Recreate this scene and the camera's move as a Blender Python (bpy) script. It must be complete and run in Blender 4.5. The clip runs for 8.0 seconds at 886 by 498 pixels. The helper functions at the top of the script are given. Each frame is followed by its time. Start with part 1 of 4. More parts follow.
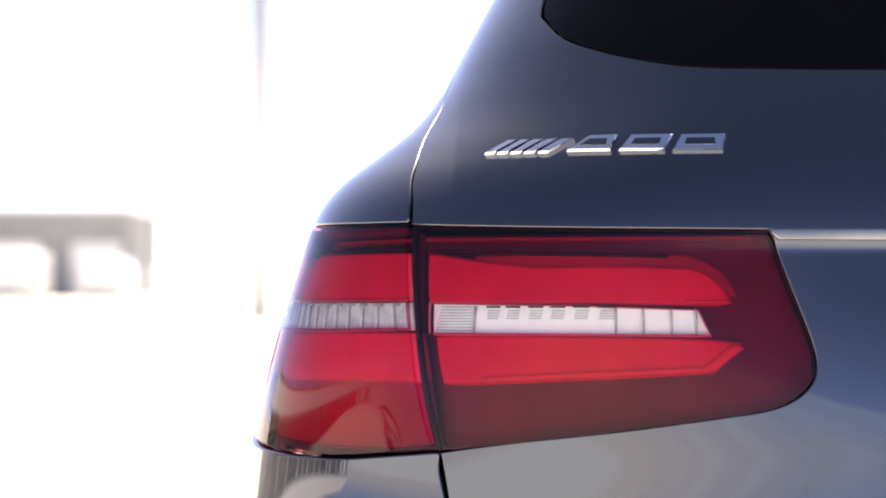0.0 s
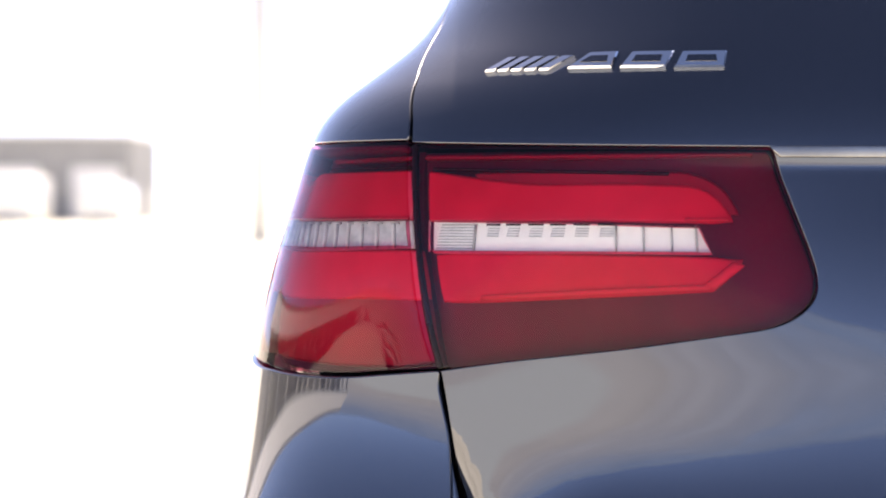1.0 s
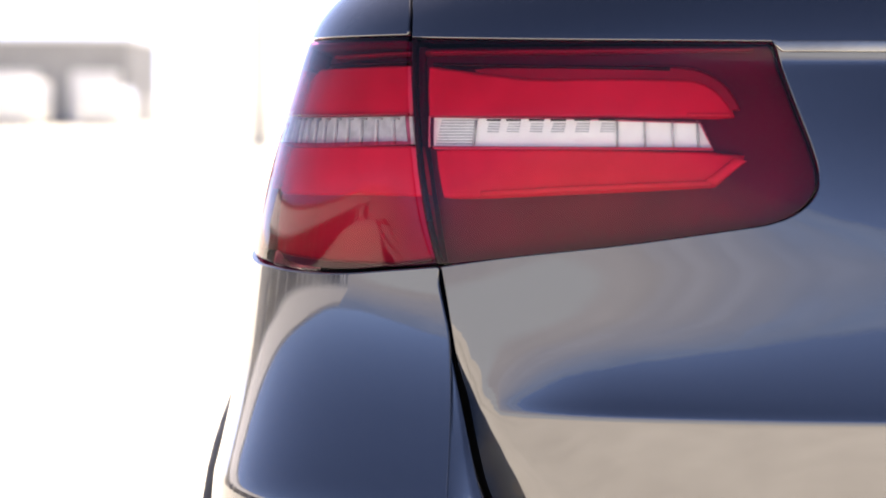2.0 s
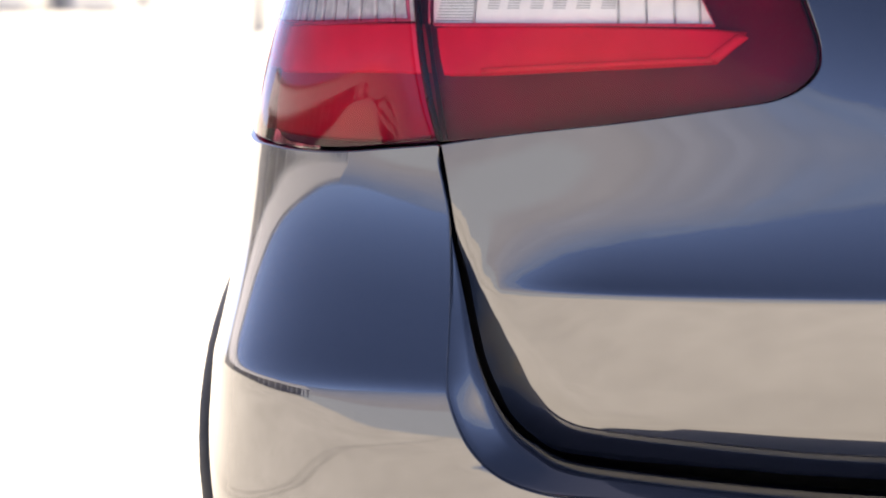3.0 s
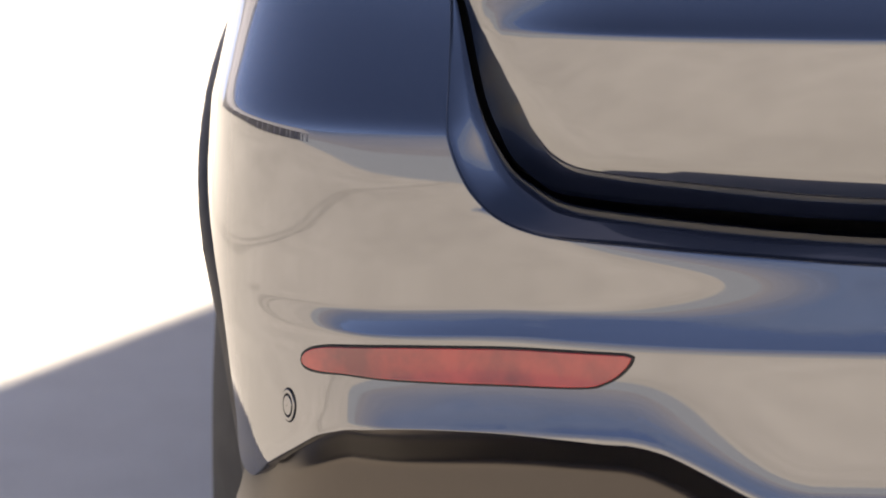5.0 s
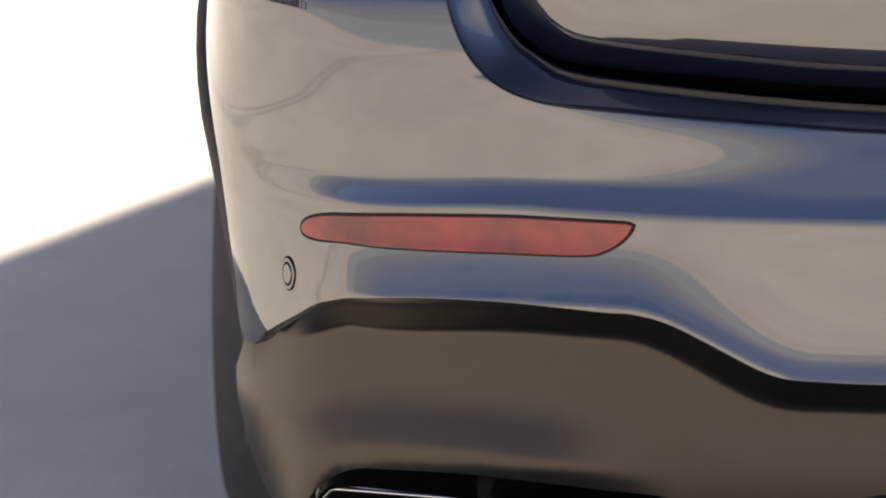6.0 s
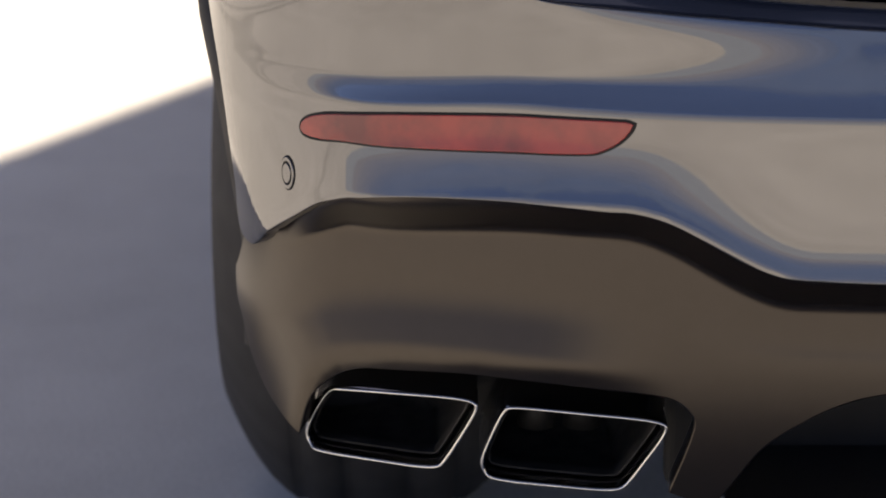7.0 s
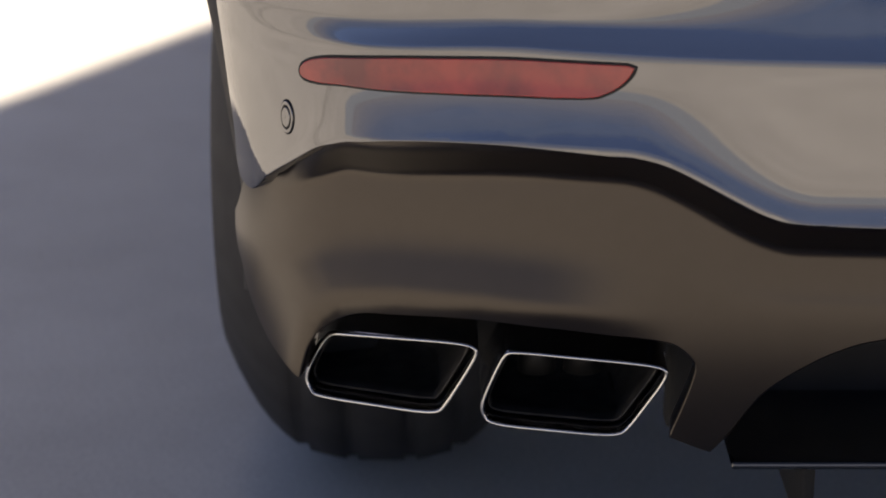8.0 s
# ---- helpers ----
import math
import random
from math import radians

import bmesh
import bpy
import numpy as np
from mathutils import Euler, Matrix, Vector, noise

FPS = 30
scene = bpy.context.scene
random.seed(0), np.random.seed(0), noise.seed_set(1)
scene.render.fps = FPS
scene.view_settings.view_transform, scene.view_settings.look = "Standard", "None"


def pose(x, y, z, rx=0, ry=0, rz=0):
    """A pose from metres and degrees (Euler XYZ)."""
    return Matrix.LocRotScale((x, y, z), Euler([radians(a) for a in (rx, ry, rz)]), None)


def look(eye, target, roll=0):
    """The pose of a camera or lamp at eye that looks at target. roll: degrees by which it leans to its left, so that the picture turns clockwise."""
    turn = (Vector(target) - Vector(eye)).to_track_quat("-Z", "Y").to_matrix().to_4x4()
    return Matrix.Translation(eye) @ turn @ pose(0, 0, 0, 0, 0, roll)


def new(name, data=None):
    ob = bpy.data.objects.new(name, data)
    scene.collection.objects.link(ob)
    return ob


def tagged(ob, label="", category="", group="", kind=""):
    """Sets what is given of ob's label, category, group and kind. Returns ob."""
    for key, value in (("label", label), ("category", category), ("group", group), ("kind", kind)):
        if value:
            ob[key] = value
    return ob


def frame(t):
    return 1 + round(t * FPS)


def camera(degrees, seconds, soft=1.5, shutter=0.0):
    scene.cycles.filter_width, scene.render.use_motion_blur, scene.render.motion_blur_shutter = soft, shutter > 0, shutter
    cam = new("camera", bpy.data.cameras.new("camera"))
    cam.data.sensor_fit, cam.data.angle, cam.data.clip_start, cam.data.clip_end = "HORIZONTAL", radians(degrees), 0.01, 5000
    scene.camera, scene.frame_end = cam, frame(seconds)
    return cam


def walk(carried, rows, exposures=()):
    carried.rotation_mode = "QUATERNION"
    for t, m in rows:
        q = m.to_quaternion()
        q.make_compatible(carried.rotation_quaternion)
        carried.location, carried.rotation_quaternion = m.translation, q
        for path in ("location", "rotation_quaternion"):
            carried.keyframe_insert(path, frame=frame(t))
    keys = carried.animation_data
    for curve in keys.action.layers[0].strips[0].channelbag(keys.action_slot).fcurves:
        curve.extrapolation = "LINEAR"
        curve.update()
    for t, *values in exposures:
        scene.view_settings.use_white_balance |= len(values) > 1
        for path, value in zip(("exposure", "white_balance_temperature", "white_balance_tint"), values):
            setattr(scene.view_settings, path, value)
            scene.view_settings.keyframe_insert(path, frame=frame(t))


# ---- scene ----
from mathutils import geometry

cam = camera(22.182, 8.0, soft=1.9)
# seconds, metres forward, metres up, degrees of pitch
PATH = [
    (0, 0.0, 1.08, 0.702),
    (0.5, 0.0029, 1.078, 0.037),
    (1, 0.0058, 1.0743, -1.203),
    (1.2, 0.007, 1.0729, -1.7),
    (2.3, 0.0133, 1.0649, -4.39),
    (2.5, 0.0145, 1.0633, -4.938),
    (3, 0.0174, 1.0587, -6.468),
    (3.5, 0.0203, 1.0547, -7.827),
    (4, 0.0232, 1.0497, -9.512),
    (4.5, 0.0261, 1.0454, -10.96),
    (4.7, 0.0273, 1.0436, -11.567),
    (5.8, 0.0336, 1.0334, -14.994),
    (6, 0.0348, 1.0316, -15.608),
    (6.5, 0.0377, 1.0275, -16.996),
    (7, 0.0406, 1.0245, -17.998),
    (7.5, 0.0435, 1.0226, -18.654),
    (8, 0.0464, 1.0205, -19.344),
]
cam.data.dof.use_dof = True
cam.data.dof.focus_distance = 1.86
cam.data.dof.aperture_fstop = 5.6
RAISE = 0.05        # the car's own zero lies this far over the ground
walk(cam, [(t, pose(0, y, z + RAISE, 90 + pitch, 0, 0)) for t, y, z, pitch in PATH],
     exposures=[(0.0, 2.34, 7450, 18), (2.4, 2.29, 7450, 18), (4.6, 2.11, 7450, 18), (6.0, 1.72, 7450, 18), (6.5, 1.62, 7450, 18), (8.0, 1.43, 7450, 18)])

# ---- daylight ----
SUN_EL, SUN_AZ = 57.0, 6.0            # degrees; azimuth clockwise from +y
world = bpy.data.worlds.new("sky")
scene.world = world
world.use_nodes = True
wn = world.node_tree
wn.nodes.clear()
sky = wn.nodes.new("ShaderNodeTexSky")
sky.sky_type, sky.sun_disc = "NISHITA", False
sky.sun_elevation, sky.sun_rotation = radians(SUN_EL), radians(SUN_AZ)
sky.air_density, sky.dust_density, sky.ozone_density = 0.24, 4.5, 2.4
sky.altitude = 3000.0
bgn = wn.nodes.new("ShaderNodeBackground")
bgn.inputs["Strength"].default_value = 0.14
wout = wn.nodes.new("ShaderNodeOutputWorld")
wn.links.new(sky.outputs[0], bgn.inputs[0])
wn.links.new(bgn.outputs[0], wout.inputs[0])
sun = new("sun", bpy.data.lights.new("sun", "SUN"))
sun.data.energy, sun.data.angle, sun.data.color = 3.5, radians(0.42), (1.0, 0.95, 0.87)
az, el = radians(SUN_AZ), radians(SUN_EL)
sun.matrix_world = look((30 * math.sin(az) * math.cos(el), 30 * math.cos(az) * math.cos(el), 30 * math.sin(el)), (0, 0, 0))


# ---- materials ----
def material(name):
    m = bpy.data.materials.new(name)
    m.use_nodes = True
    t = m.node_tree
    return m, t, t.nodes["Principled BSDF"]


def node(t, kind, **inputs):
    n = t.nodes.new(kind)
    for k, v in inputs.items():
        n.inputs[k.replace("_", " ")].default_value = v
    return n


def noise_between(t, coords, scale, low, high, detail=4.0, rough=0.55, a=0.35, b=0.65):
    """A noise mapped to a colour ramp between two colours."""
    n = node(t, "ShaderNodeTexNoise", Scale=scale, Detail=detail, Roughness=rough)
    t.links.new(coords, n.inputs["Vector"])
    r = t.nodes.new("ShaderNodeValToRGB")
    r.color_ramp.elements[0].position, r.color_ramp.elements[1].position = a, b
    r.color_ramp.elements[0].color, r.color_ramp.elements[1].color = (*low, 1), (*high, 1)
    t.links.new(n.outputs["Fac"], r.inputs["Fac"])
    return r.outputs["Color"], n.outputs["Fac"]


def mix_colour(t, kind, fac, a, b):
    m = t.nodes.new("ShaderNodeMix")
    m.data_type, m.blend_type = "RGBA", kind
    m.inputs["Factor"].default_value = fac
    t.links.new(a, m.inputs["A"])
    t.links.new(b, m.inputs["B"])
    return m.outputs["Result"]


def bumped(t, bsdf, height, strength, distance):
    b = node(t, "ShaderNodeBump", Strength=strength, Distance=distance)
    t.links.new(height, b.inputs["Height"])
    t.links.new(b.outputs["Normal"], bsdf.inputs["Normal"])


def surface(name, low, high, scale=30.0, rough=0.5, metallic=0.0, bump=0.0, bump_scale=200.0, coat=0.0, dist=0.001):
    m, t, p = material(name)
    co = t.nodes.new("ShaderNodeTexCoord").outputs["Object"]
    c, f = noise_between(t, co, scale, low, high)
    t.links.new(c, p.inputs["Base Color"])
    p.inputs["Roughness"].default_value, p.inputs["Metallic"].default_value = rough, metallic
    p.inputs["Coat Weight"].default_value, p.inputs["Coat Roughness"].default_value = coat, 0.03
    if bump:
        n = node(t, "ShaderNodeTexNoise", Scale=bump_scale, Detail=5.0)
        t.links.new(co, n.inputs["Vector"])
        bumped(t, p, n.outputs["Fac"], bump, dist)
    return m


def paint_material():
    """Dark blue metallic car paint: a flake layer under a clear coat."""
    m, t, p = material("blue metallic paint")
    co = t.nodes.new("ShaderNodeTexCoord").outputs["Object"]
    c, f = noise_between(t, co, 2600.0, (0.005, 0.006, 0.014), (0.010, 0.0115, 0.026), detail=1.0)
    t.links.new(c, p.inputs["Base Color"])
    p.inputs["Metallic"].default_value, p.inputs["Roughness"].default_value = 0.75, 0.34
    p.inputs["Coat Weight"].default_value, p.inputs["Coat Roughness"].default_value = 1.0, 0.015
    p.inputs["Coat IOR"].default_value = PAINT_COAT_IOR
    dust = node(t, "ShaderNodeTexNoise", Scale=14.0, Detail=6.0)
    t.links.new(co, dust.inputs["Vector"])
    r = t.nodes.new("ShaderNodeMapRange")
    r.inputs["To Min"].default_value, r.inputs["To Max"].default_value = 0.012, 0.05
    t.links.new(dust.outputs["Fac"], r.inputs["Value"])
    t.links.new(r.outputs["Result"], p.inputs["Coat Roughness"])
    return m


def lens_material(name, tint, gloss_ior=1.5):
    """A moulded lamp lens: tinted see-through body with a polished face."""
    m, t, p = material(name)
    t.nodes.remove(p)
    out = t.nodes["Material Output"]
    clear, gloss = t.nodes.new("ShaderNodeBsdfTransparent"), t.nodes.new("ShaderNodeBsdfGlossy")
    clear.inputs["Color"].default_value = (*tint, 1)
    gloss.inputs["Roughness"].default_value = 0.02
    fres, mixer = t.nodes.new("ShaderNodeFresnel"), t.nodes.new("ShaderNodeMixShader")
    fres.inputs["IOR"].default_value = gloss_ior
    t.links.new(fres.outputs[0], mixer.inputs[0])
    t.links.new(clear.outputs[0], mixer.inputs[1])
    t.links.new(gloss.outputs[0], mixer.inputs[2])
    t.links.new(mixer.outputs[0], out.inputs["Surface"])
    return m


def concrete_material():
    """Pale worn concrete yard with stains and fine grain."""
    m, t, p = material("pale concrete")
    co = t.nodes.new("ShaderNodeTexCoord").outputs["Object"]
    big, f1 = noise_between(t, co, 0.35, (0.60, 0.59, 0.52), (0.73, 0.72, 0.645), detail=6.0)
    mid, f2 = noise_between(t, co, 3.0, (0.88, 0.875, 0.87), (1, 1, 1), detail=8.0, rough=0.65, a=0.3, b=0.6)
    fine, f3 = noise_between(t, co, 160.0, (0.86, 0.86, 0.86), (1, 1, 1), detail=3.0)
    c = mix_colour(t, "MULTIPLY", 1.0, mix_colour(t, "MULTIPLY", 1.0, big, mid), fine)
    t.links.new(c, p.inputs["Base Color"])
    p.inputs["Roughness"].default_value = 0.85
    bumped(t, p, f3, 0.35, 0.003)
    return m


PAINT_COAT_IOR = 2.12
PAINT = paint_material()
GROUND = concrete_material()
BLACK_PLASTIC = surface("black textured plastic", (0.010, 0.010, 0.011), (0.018, 0.018, 0.020), 60, 0.55, bump=0.2, bump_scale=900, dist=0.0004)
GLOSS_BLACK = surface("gloss black trim", (0.004, 0.004, 0.005), (0.008, 0.008, 0.009), 20, 0.12, coat=1.0)
# near black: the shade of gaps and recesses is put into this colour
VOID = surface("near-black trim and painted-in shade", (0.004, 0.004, 0.0045), (0.007, 0.007, 0.0075), 30, 0.8)
RUBBER = surface("tyre rubber", (0.009, 0.009, 0.010), (0.018, 0.018, 0.018), 25, 0.75, bump=0.3, bump_scale=400, dist=0.0006)
CHROME = surface("polished chrome", (0.80, 0.80, 0.82), (0.88, 0.88, 0.90), 12, 0.06, metallic=1.0)
SATIN = surface("satin silver trim", (0.26, 0.25, 0.235), (0.33, 0.32, 0.30), 40, 0.25, metallic=1.0)
SOOT = surface("sooted steel pipe", (0.008, 0.008, 0.008), (0.03, 0.028, 0.026), 60, 0.6, metallic=0.4)
RED_PANEL = surface("bright red lamp reflector", (0.72, 0.10, 0.19), (0.84, 0.13, 0.24), 18, 0.25)
RED_DARK = surface("maroon lamp housing", (0.09, 0.014, 0.07), (0.13, 0.018, 0.09), 14, 0.35)
RED_DEEP = surface("dark red lamp rib", (0.20, 0.018, 0.07), (0.26, 0.024, 0.09), 16, 0.4)
RED_MID = surface("deep red lower reflector", (0.31, 0.04, 0.11), (0.39, 0.05, 0.14), 16, 0.3)
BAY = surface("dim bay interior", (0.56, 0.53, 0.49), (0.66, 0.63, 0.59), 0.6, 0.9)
ASPHALT = surface("worn grey asphalt", (0.335, 0.39, 0.425), (0.385, 0.435, 0.47), 1.5, 0.9, bump=0.3, bump_scale=300, dist=0.003)
JOINT = surface("grey joint filler", (0.38, 0.37, 0.32), (0.48, 0.47, 0.41), 3.0, 0.9, bump=0.2, bump_scale=150, dist=0.002)
COLUMN = surface("grey column paint", (0.74, 0.72, 0.69), (0.82, 0.80, 0.77), 2, 0.7)
# haze is put into the ridge colours: each farther one darker and bluer
HILL = surface("dry hillside with haze in its colour", (0.27, 0.285, 0.31), (0.30, 0.315, 0.34), 0.02, 0.95)
FAR_HILLS = [surface("mountainside with haze in its colour", (0.25 - 0.019 * i, 0.276 - 0.014 * i, 0.325 - 0.003 * i), (0.28 - 0.019 * i, 0.306 - 0.014 * i, 0.355 - 0.003 * i), 0.005, 0.95) for i in range(9)]
RED_RIM = surface("pale red light guide", (0.90, 0.26, 0.30), (0.95, 0.32, 0.36), 30, 0.2)
REFLEX = surface("red reflex reflector", (0.12, 0.005, 0.010), (0.29, 0.018, 0.017), 20, 0.25, coat=0.6)
REFLEX.node_tree.nodes["Principled BSDF"].inputs["Specular IOR Level"].default_value = 0.4
LED_WHITE = surface("white lamp optics", (0.90, 0.90, 0.91), (0.96, 0.96, 0.96), 90, 0.3, bump=0.2, bump_scale=300)
LED_MID = surface("frosted lamp optics", (0.60, 0.61, 0.63), (0.74, 0.75, 0.76), 120, 0.3)
LED_GREY = surface("grey lamp optics", (0.42, 0.43, 0.45), (0.60, 0.61, 0.63), 120, 0.3)
LENS_RED = lens_material("red lamp lens", (0.87, 0.19, 0.32), 1.39)
LENS_CLEAR = lens_material("clear lamp lens", (0.96, 0.96, 0.96), 1.35)
GLASS = surface("black tinted window glass", (0.002, 0.002, 0.003), (0.004, 0.004, 0.005), 5, 0.03)
GLASS.node_tree.nodes["Principled BSDF"].inputs["Specular IOR Level"].default_value = 0.10
TIP_CHROME = surface("heat-dulled chrome", (0.50, 0.50, 0.51), (0.60, 0.60, 0.61), 30, 0.14, metallic=1.0)
BAFFLE = surface("grey steel baffle", (0.006, 0.006, 0.006), (0.016, 0.0155, 0.015), 90, 0.6, metallic=0.3)
RIM = surface("dark grey alloy", (0.10, 0.10, 0.11), (0.14, 0.14, 0.15), 30, 0.3, metallic=0.9)
APRON = surface("satin bronze-grey apron paint", (0.0035, 0.0024, 0.0020), (0.006, 0.0042, 0.0036), 60, 0.29, metallic=0.0, coat=0.22)
APRON.node_tree.nodes["Principled BSDF"].inputs["Coat Roughness"].default_value = 0.27
APRON.node_tree.nodes["Principled BSDF"].inputs["Specular Tint"].default_value = (1.0, 0.86, 0.76, 1.0)
STEEL_POLE = surface("galvanised steel", (0.72, 0.73, 0.74), (0.82, 0.82, 0.83), 4, 0.5, metallic=0.1)
POLE_GREY = surface("weathered grey pole paint", (0.50, 0.51, 0.52), (0.56, 0.57, 0.58), 4, 0.6)
RENDER_WALL = surface("pale rendered wall", (0.55, 0.53, 0.50), (0.64, 0.62, 0.58), 0.8, 0.9, bump=0.3, bump_scale=40, dist=0.01)
GREY_WALL = surface("grey industrial wall", (0.26, 0.265, 0.27), (0.32, 0.325, 0.33), 0.5, 0.85)
WHITE_PAINT = surface("white vehicle paint", (0.76, 0.76, 0.75), (0.82, 0.82, 0.81), 1.0, 0.3, coat=0.5)


# ---- mesh helpers ----
def part(name, data, mat, parent=None, label="", smooth=True):
    """Links a bmesh or a mesh as one object, under a thing or a part."""
    if isinstance(data, bmesh.types.BMesh):
        bmesh.ops.recalc_face_normals(data, faces=data.faces)
        me = bpy.data.meshes.new(name)
        data.to_mesh(me)
        data.free()
        me.polygons.foreach_set("use_smooth", [smooth] * len(me.polygons))
    else:
        me = data
    me.materials.append(mat)
    ob = new(name, me)
    if parent:
        ob.parent = parent
    if label:
        ob["label"] = label
    return ob


def curve_through(segments, per=7):
    """Points along smooth pieces that meet in corners; each piece is a list of control points."""
    out = []
    for seg in segments:
        p = [Vector(a) for a in seg]
        if len(p) == 2:
            n = max(2, int((p[1] - p[0]).length / 0.012))
            pts = [p[0].lerp(p[1], i / n) for i in range(n)]
        else:
            pts = []
            ext = [2 * p[0] - p[1]] + p + [2 * p[-1] - p[-2]]
            for i in range(1, len(ext) - 2):
                a, b, c, d = ext[i - 1:i + 3]
                for k in range(per):
                    u = k / per
                    pts.append(0.5 * ((2 * b) + (c - a) * u + (2 * a - 5 * b + 4 * c - d) * u * u + (3 * b - a - 3 * c + d) * u ** 3))
        out += pts
    clean = []
    for v in out:
        if not clean or (v - clean[-1]).length > 0.0012:
            clean.append(v)
    while len(clean) > 2 and (clean[0] - clean[-1]).length < 0.0012:
        clean.pop()
    return clean


def loop_curve(pts, per=6):
    """A closed smooth loop through control points."""
    p = [Vector(a) for a in pts]
    n, out = len(p), []
    for i in range(n):
        a, b, c, d = p[i - 1], p[i], p[(i + 1) % n], p[(i + 2) % n]
        for k in range(per):
            u = k / per
            out.append(0.5 * ((2 * b) + (c - a) * u + (2 * a - 5 * b + 4 * c - d) * u * u + (3 * b - a - 3 * c + d) * u ** 3))
    return out


def skin_point(kind, s, z):
    x, y, zz = skin(kind, s, z)
    return np.stack([x, y, zz], axis=-1)


def skin_normal(kind, s, z):
    e = 8e-4
    a = skin_point(kind, s + e, z) - skin_point(kind, np.maximum(s - e, 0), z)
    b = skin_point(kind, s, z + e) - skin_point(kind, s, z - e)
    n = np.cross(b, a)
    return n / np.maximum(np.linalg.norm(n, axis=-1, keepdims=True), 1e-9)


def skin_panel(kind, outline, holes=(), step=(0.011, 0.0045), lift=0.0, rim=0.014, sides=(1, -1), soft=0.0012):
    """A panel of the rear skin inside an outline in (s, z), with a rounded edge folded inwards; sides 1: left, -1: its mirror image."""
    rings = [[Vector((a[0] * S_WIDE, a[1])) for a in outline]] + [[Vector((a[0] * S_WIDE, a[1])) for a in h] for h in holes]
    pts, edges, faces_in = [], [], []
    for ring in rings:
        k = len(pts)
        pts += ring
        edges += [(k + i, k + (i + 1) % len(ring)) for i in range(len(ring))]
    lo = Vector((min(p.x for p in rings[0]), min(p.y for p in rings[0])))
    hi = Vector((max(p.x for p in rings[0]), max(p.y for p in rings[0])))
    arr = [np.array([(p.x, p.y) for p in ring]) for ring in rings]
    gx, gz = np.meshgrid(np.arange(lo.x + step[0] / 2, hi.x, step[0]), np.arange(lo.y + step[1] / 2, hi.y, step[1]))
    grid = np.stack([gx.ravel(), gz.ravel()], 1)
    inside = np.zeros(len(grid), int)
    near = np.full(len(grid), 9.0)
    for a in arr:
        b = np.roll(a, -1, 0)
        for (x0, y0), (x1, y1) in zip(a, b):
            cross = (y0 > grid[:, 1]) != (y1 > grid[:, 1])
            xi = x0 + (grid[:, 1] - y0) * (x1 - x0) / ((y1 - y0) or 1e-12)
            inside += cross & (grid[:, 0] < xi)
            d = np.array([x1 - x0, y1 - y0])
            u = np.clip(((grid - (x0, y0)) @ d) / max(d @ d, 1e-12), 0, 1)
            near = np.minimum(near, np.linalg.norm(grid - ((x0, y0) + u[:, None] * d), axis=1))
    keep = grid[(inside % 2 == 1) & (near > step[1] * 0.45)]
    pts += [Vector(p) for p in keep]
    v2, e2, f2, *_ = geometry.delaunay_2d_cdt(pts, edges, [], 1, 1e-6)
    flat = np.array([(v.x, v.y) for v in v2])
    # drop triangles that lie in holes
    if holes:
        cen = np.array([flat[list(f)].mean(0) for f in f2])
        bad = np.zeros(len(cen), int)
        for a in arr[1:]:
            for (x0, y0), (x1, y1) in zip(a, np.roll(a, -1, 0)):
                cross = (y0 > cen[:, 1]) != (y1 > cen[:, 1])
                xi = x0 + (cen[:, 1] - y0) * (x1 - x0) / ((y1 - y0) or 1e-12)
                bad += cross & (cen[:, 0] < xi)
        f2 = [f for f, k in zip(f2, bad) if k % 2 == 0]
    s, z = flat[:, 0] / S_WIDE, flat[:, 1]
    nor = skin_normal(kind, s, z)
    pos = skin_point(kind, s, z) + nor * lift
    count = {}
    for f in f2:
        for i in range(len(f)):
            e = (f[i], f[(i + 1) % len(f)])
            count[e] = count.get(e, 0) + 1
    border = [e for e in count if (e[1], e[0]) not in count]
    verts, normals, faces = [], [], []
    for side in sides:
        base = len(verts)

        def put(p, n):
            verts.append((p[0], p[1], p[2]) if side == 1 else (2 * XC - p[0], p[1], p[2]))
            normals.append((n[0], n[1], n[2]) if side == 1 else (-n[0], n[1], n[2]))
            return len(verts) - 1

        for p, n in zip(pos, nor):
            put(p, n)
        a, b, c = (pos[f2[0][k]] for k in range(3))
        turned = np.dot(np.cross(b - a, c - a), nor[f2[0][0]]) < 0
        flip = turned != (side == -1)
        for f in f2:
            faces.append(tuple(base + i for i in (reversed(f) if flip else f)))
        if rim:
            out_dir = {}
            for i, j in border:
                if s[i] < 0.003 and s[j] < 0.003:
                    continue
                d = pos[j] - pos[i]
                o = np.cross(d, nor[i] + nor[j])
                o = o / max(np.linalg.norm(o), 1e-9) * (-1 if turned else 1)
                for k in (i, j):
                    out_dir[k] = out_dir.get(k, 0) + o
            ring1, ring2 = {}, {}
            for k, o in out_dir.items():
                o = o / max(np.linalg.norm(o), 1e-9)
                ring1[k] = put(pos[k] + o * soft - nor[k] * soft, (o + nor[k] * 0.4) / 1.08)
                ring2[k] = put(pos[k] + o * soft - nor[k] * rim, o)
            for i, j in border:
                if i in ring1 and j in ring1 and not (s[i] < 0.003 and s[j] < 0.003):
                    for quad in ((base + j, base + i, ring1[i], ring1[j]), (ring1[j], ring1[i], ring2[i], ring2[j])):
                        faces.append(tuple(reversed(quad)) if flip else quad)
    me = bpy.data.meshes.new("panel")
    me.from_pydata(verts, [], faces)
    me.polygons.foreach_set("use_smooth", [True] * len(me.polygons))
    me.update()
    me.normals_split_custom_set_from_vertices(normals)
    return me


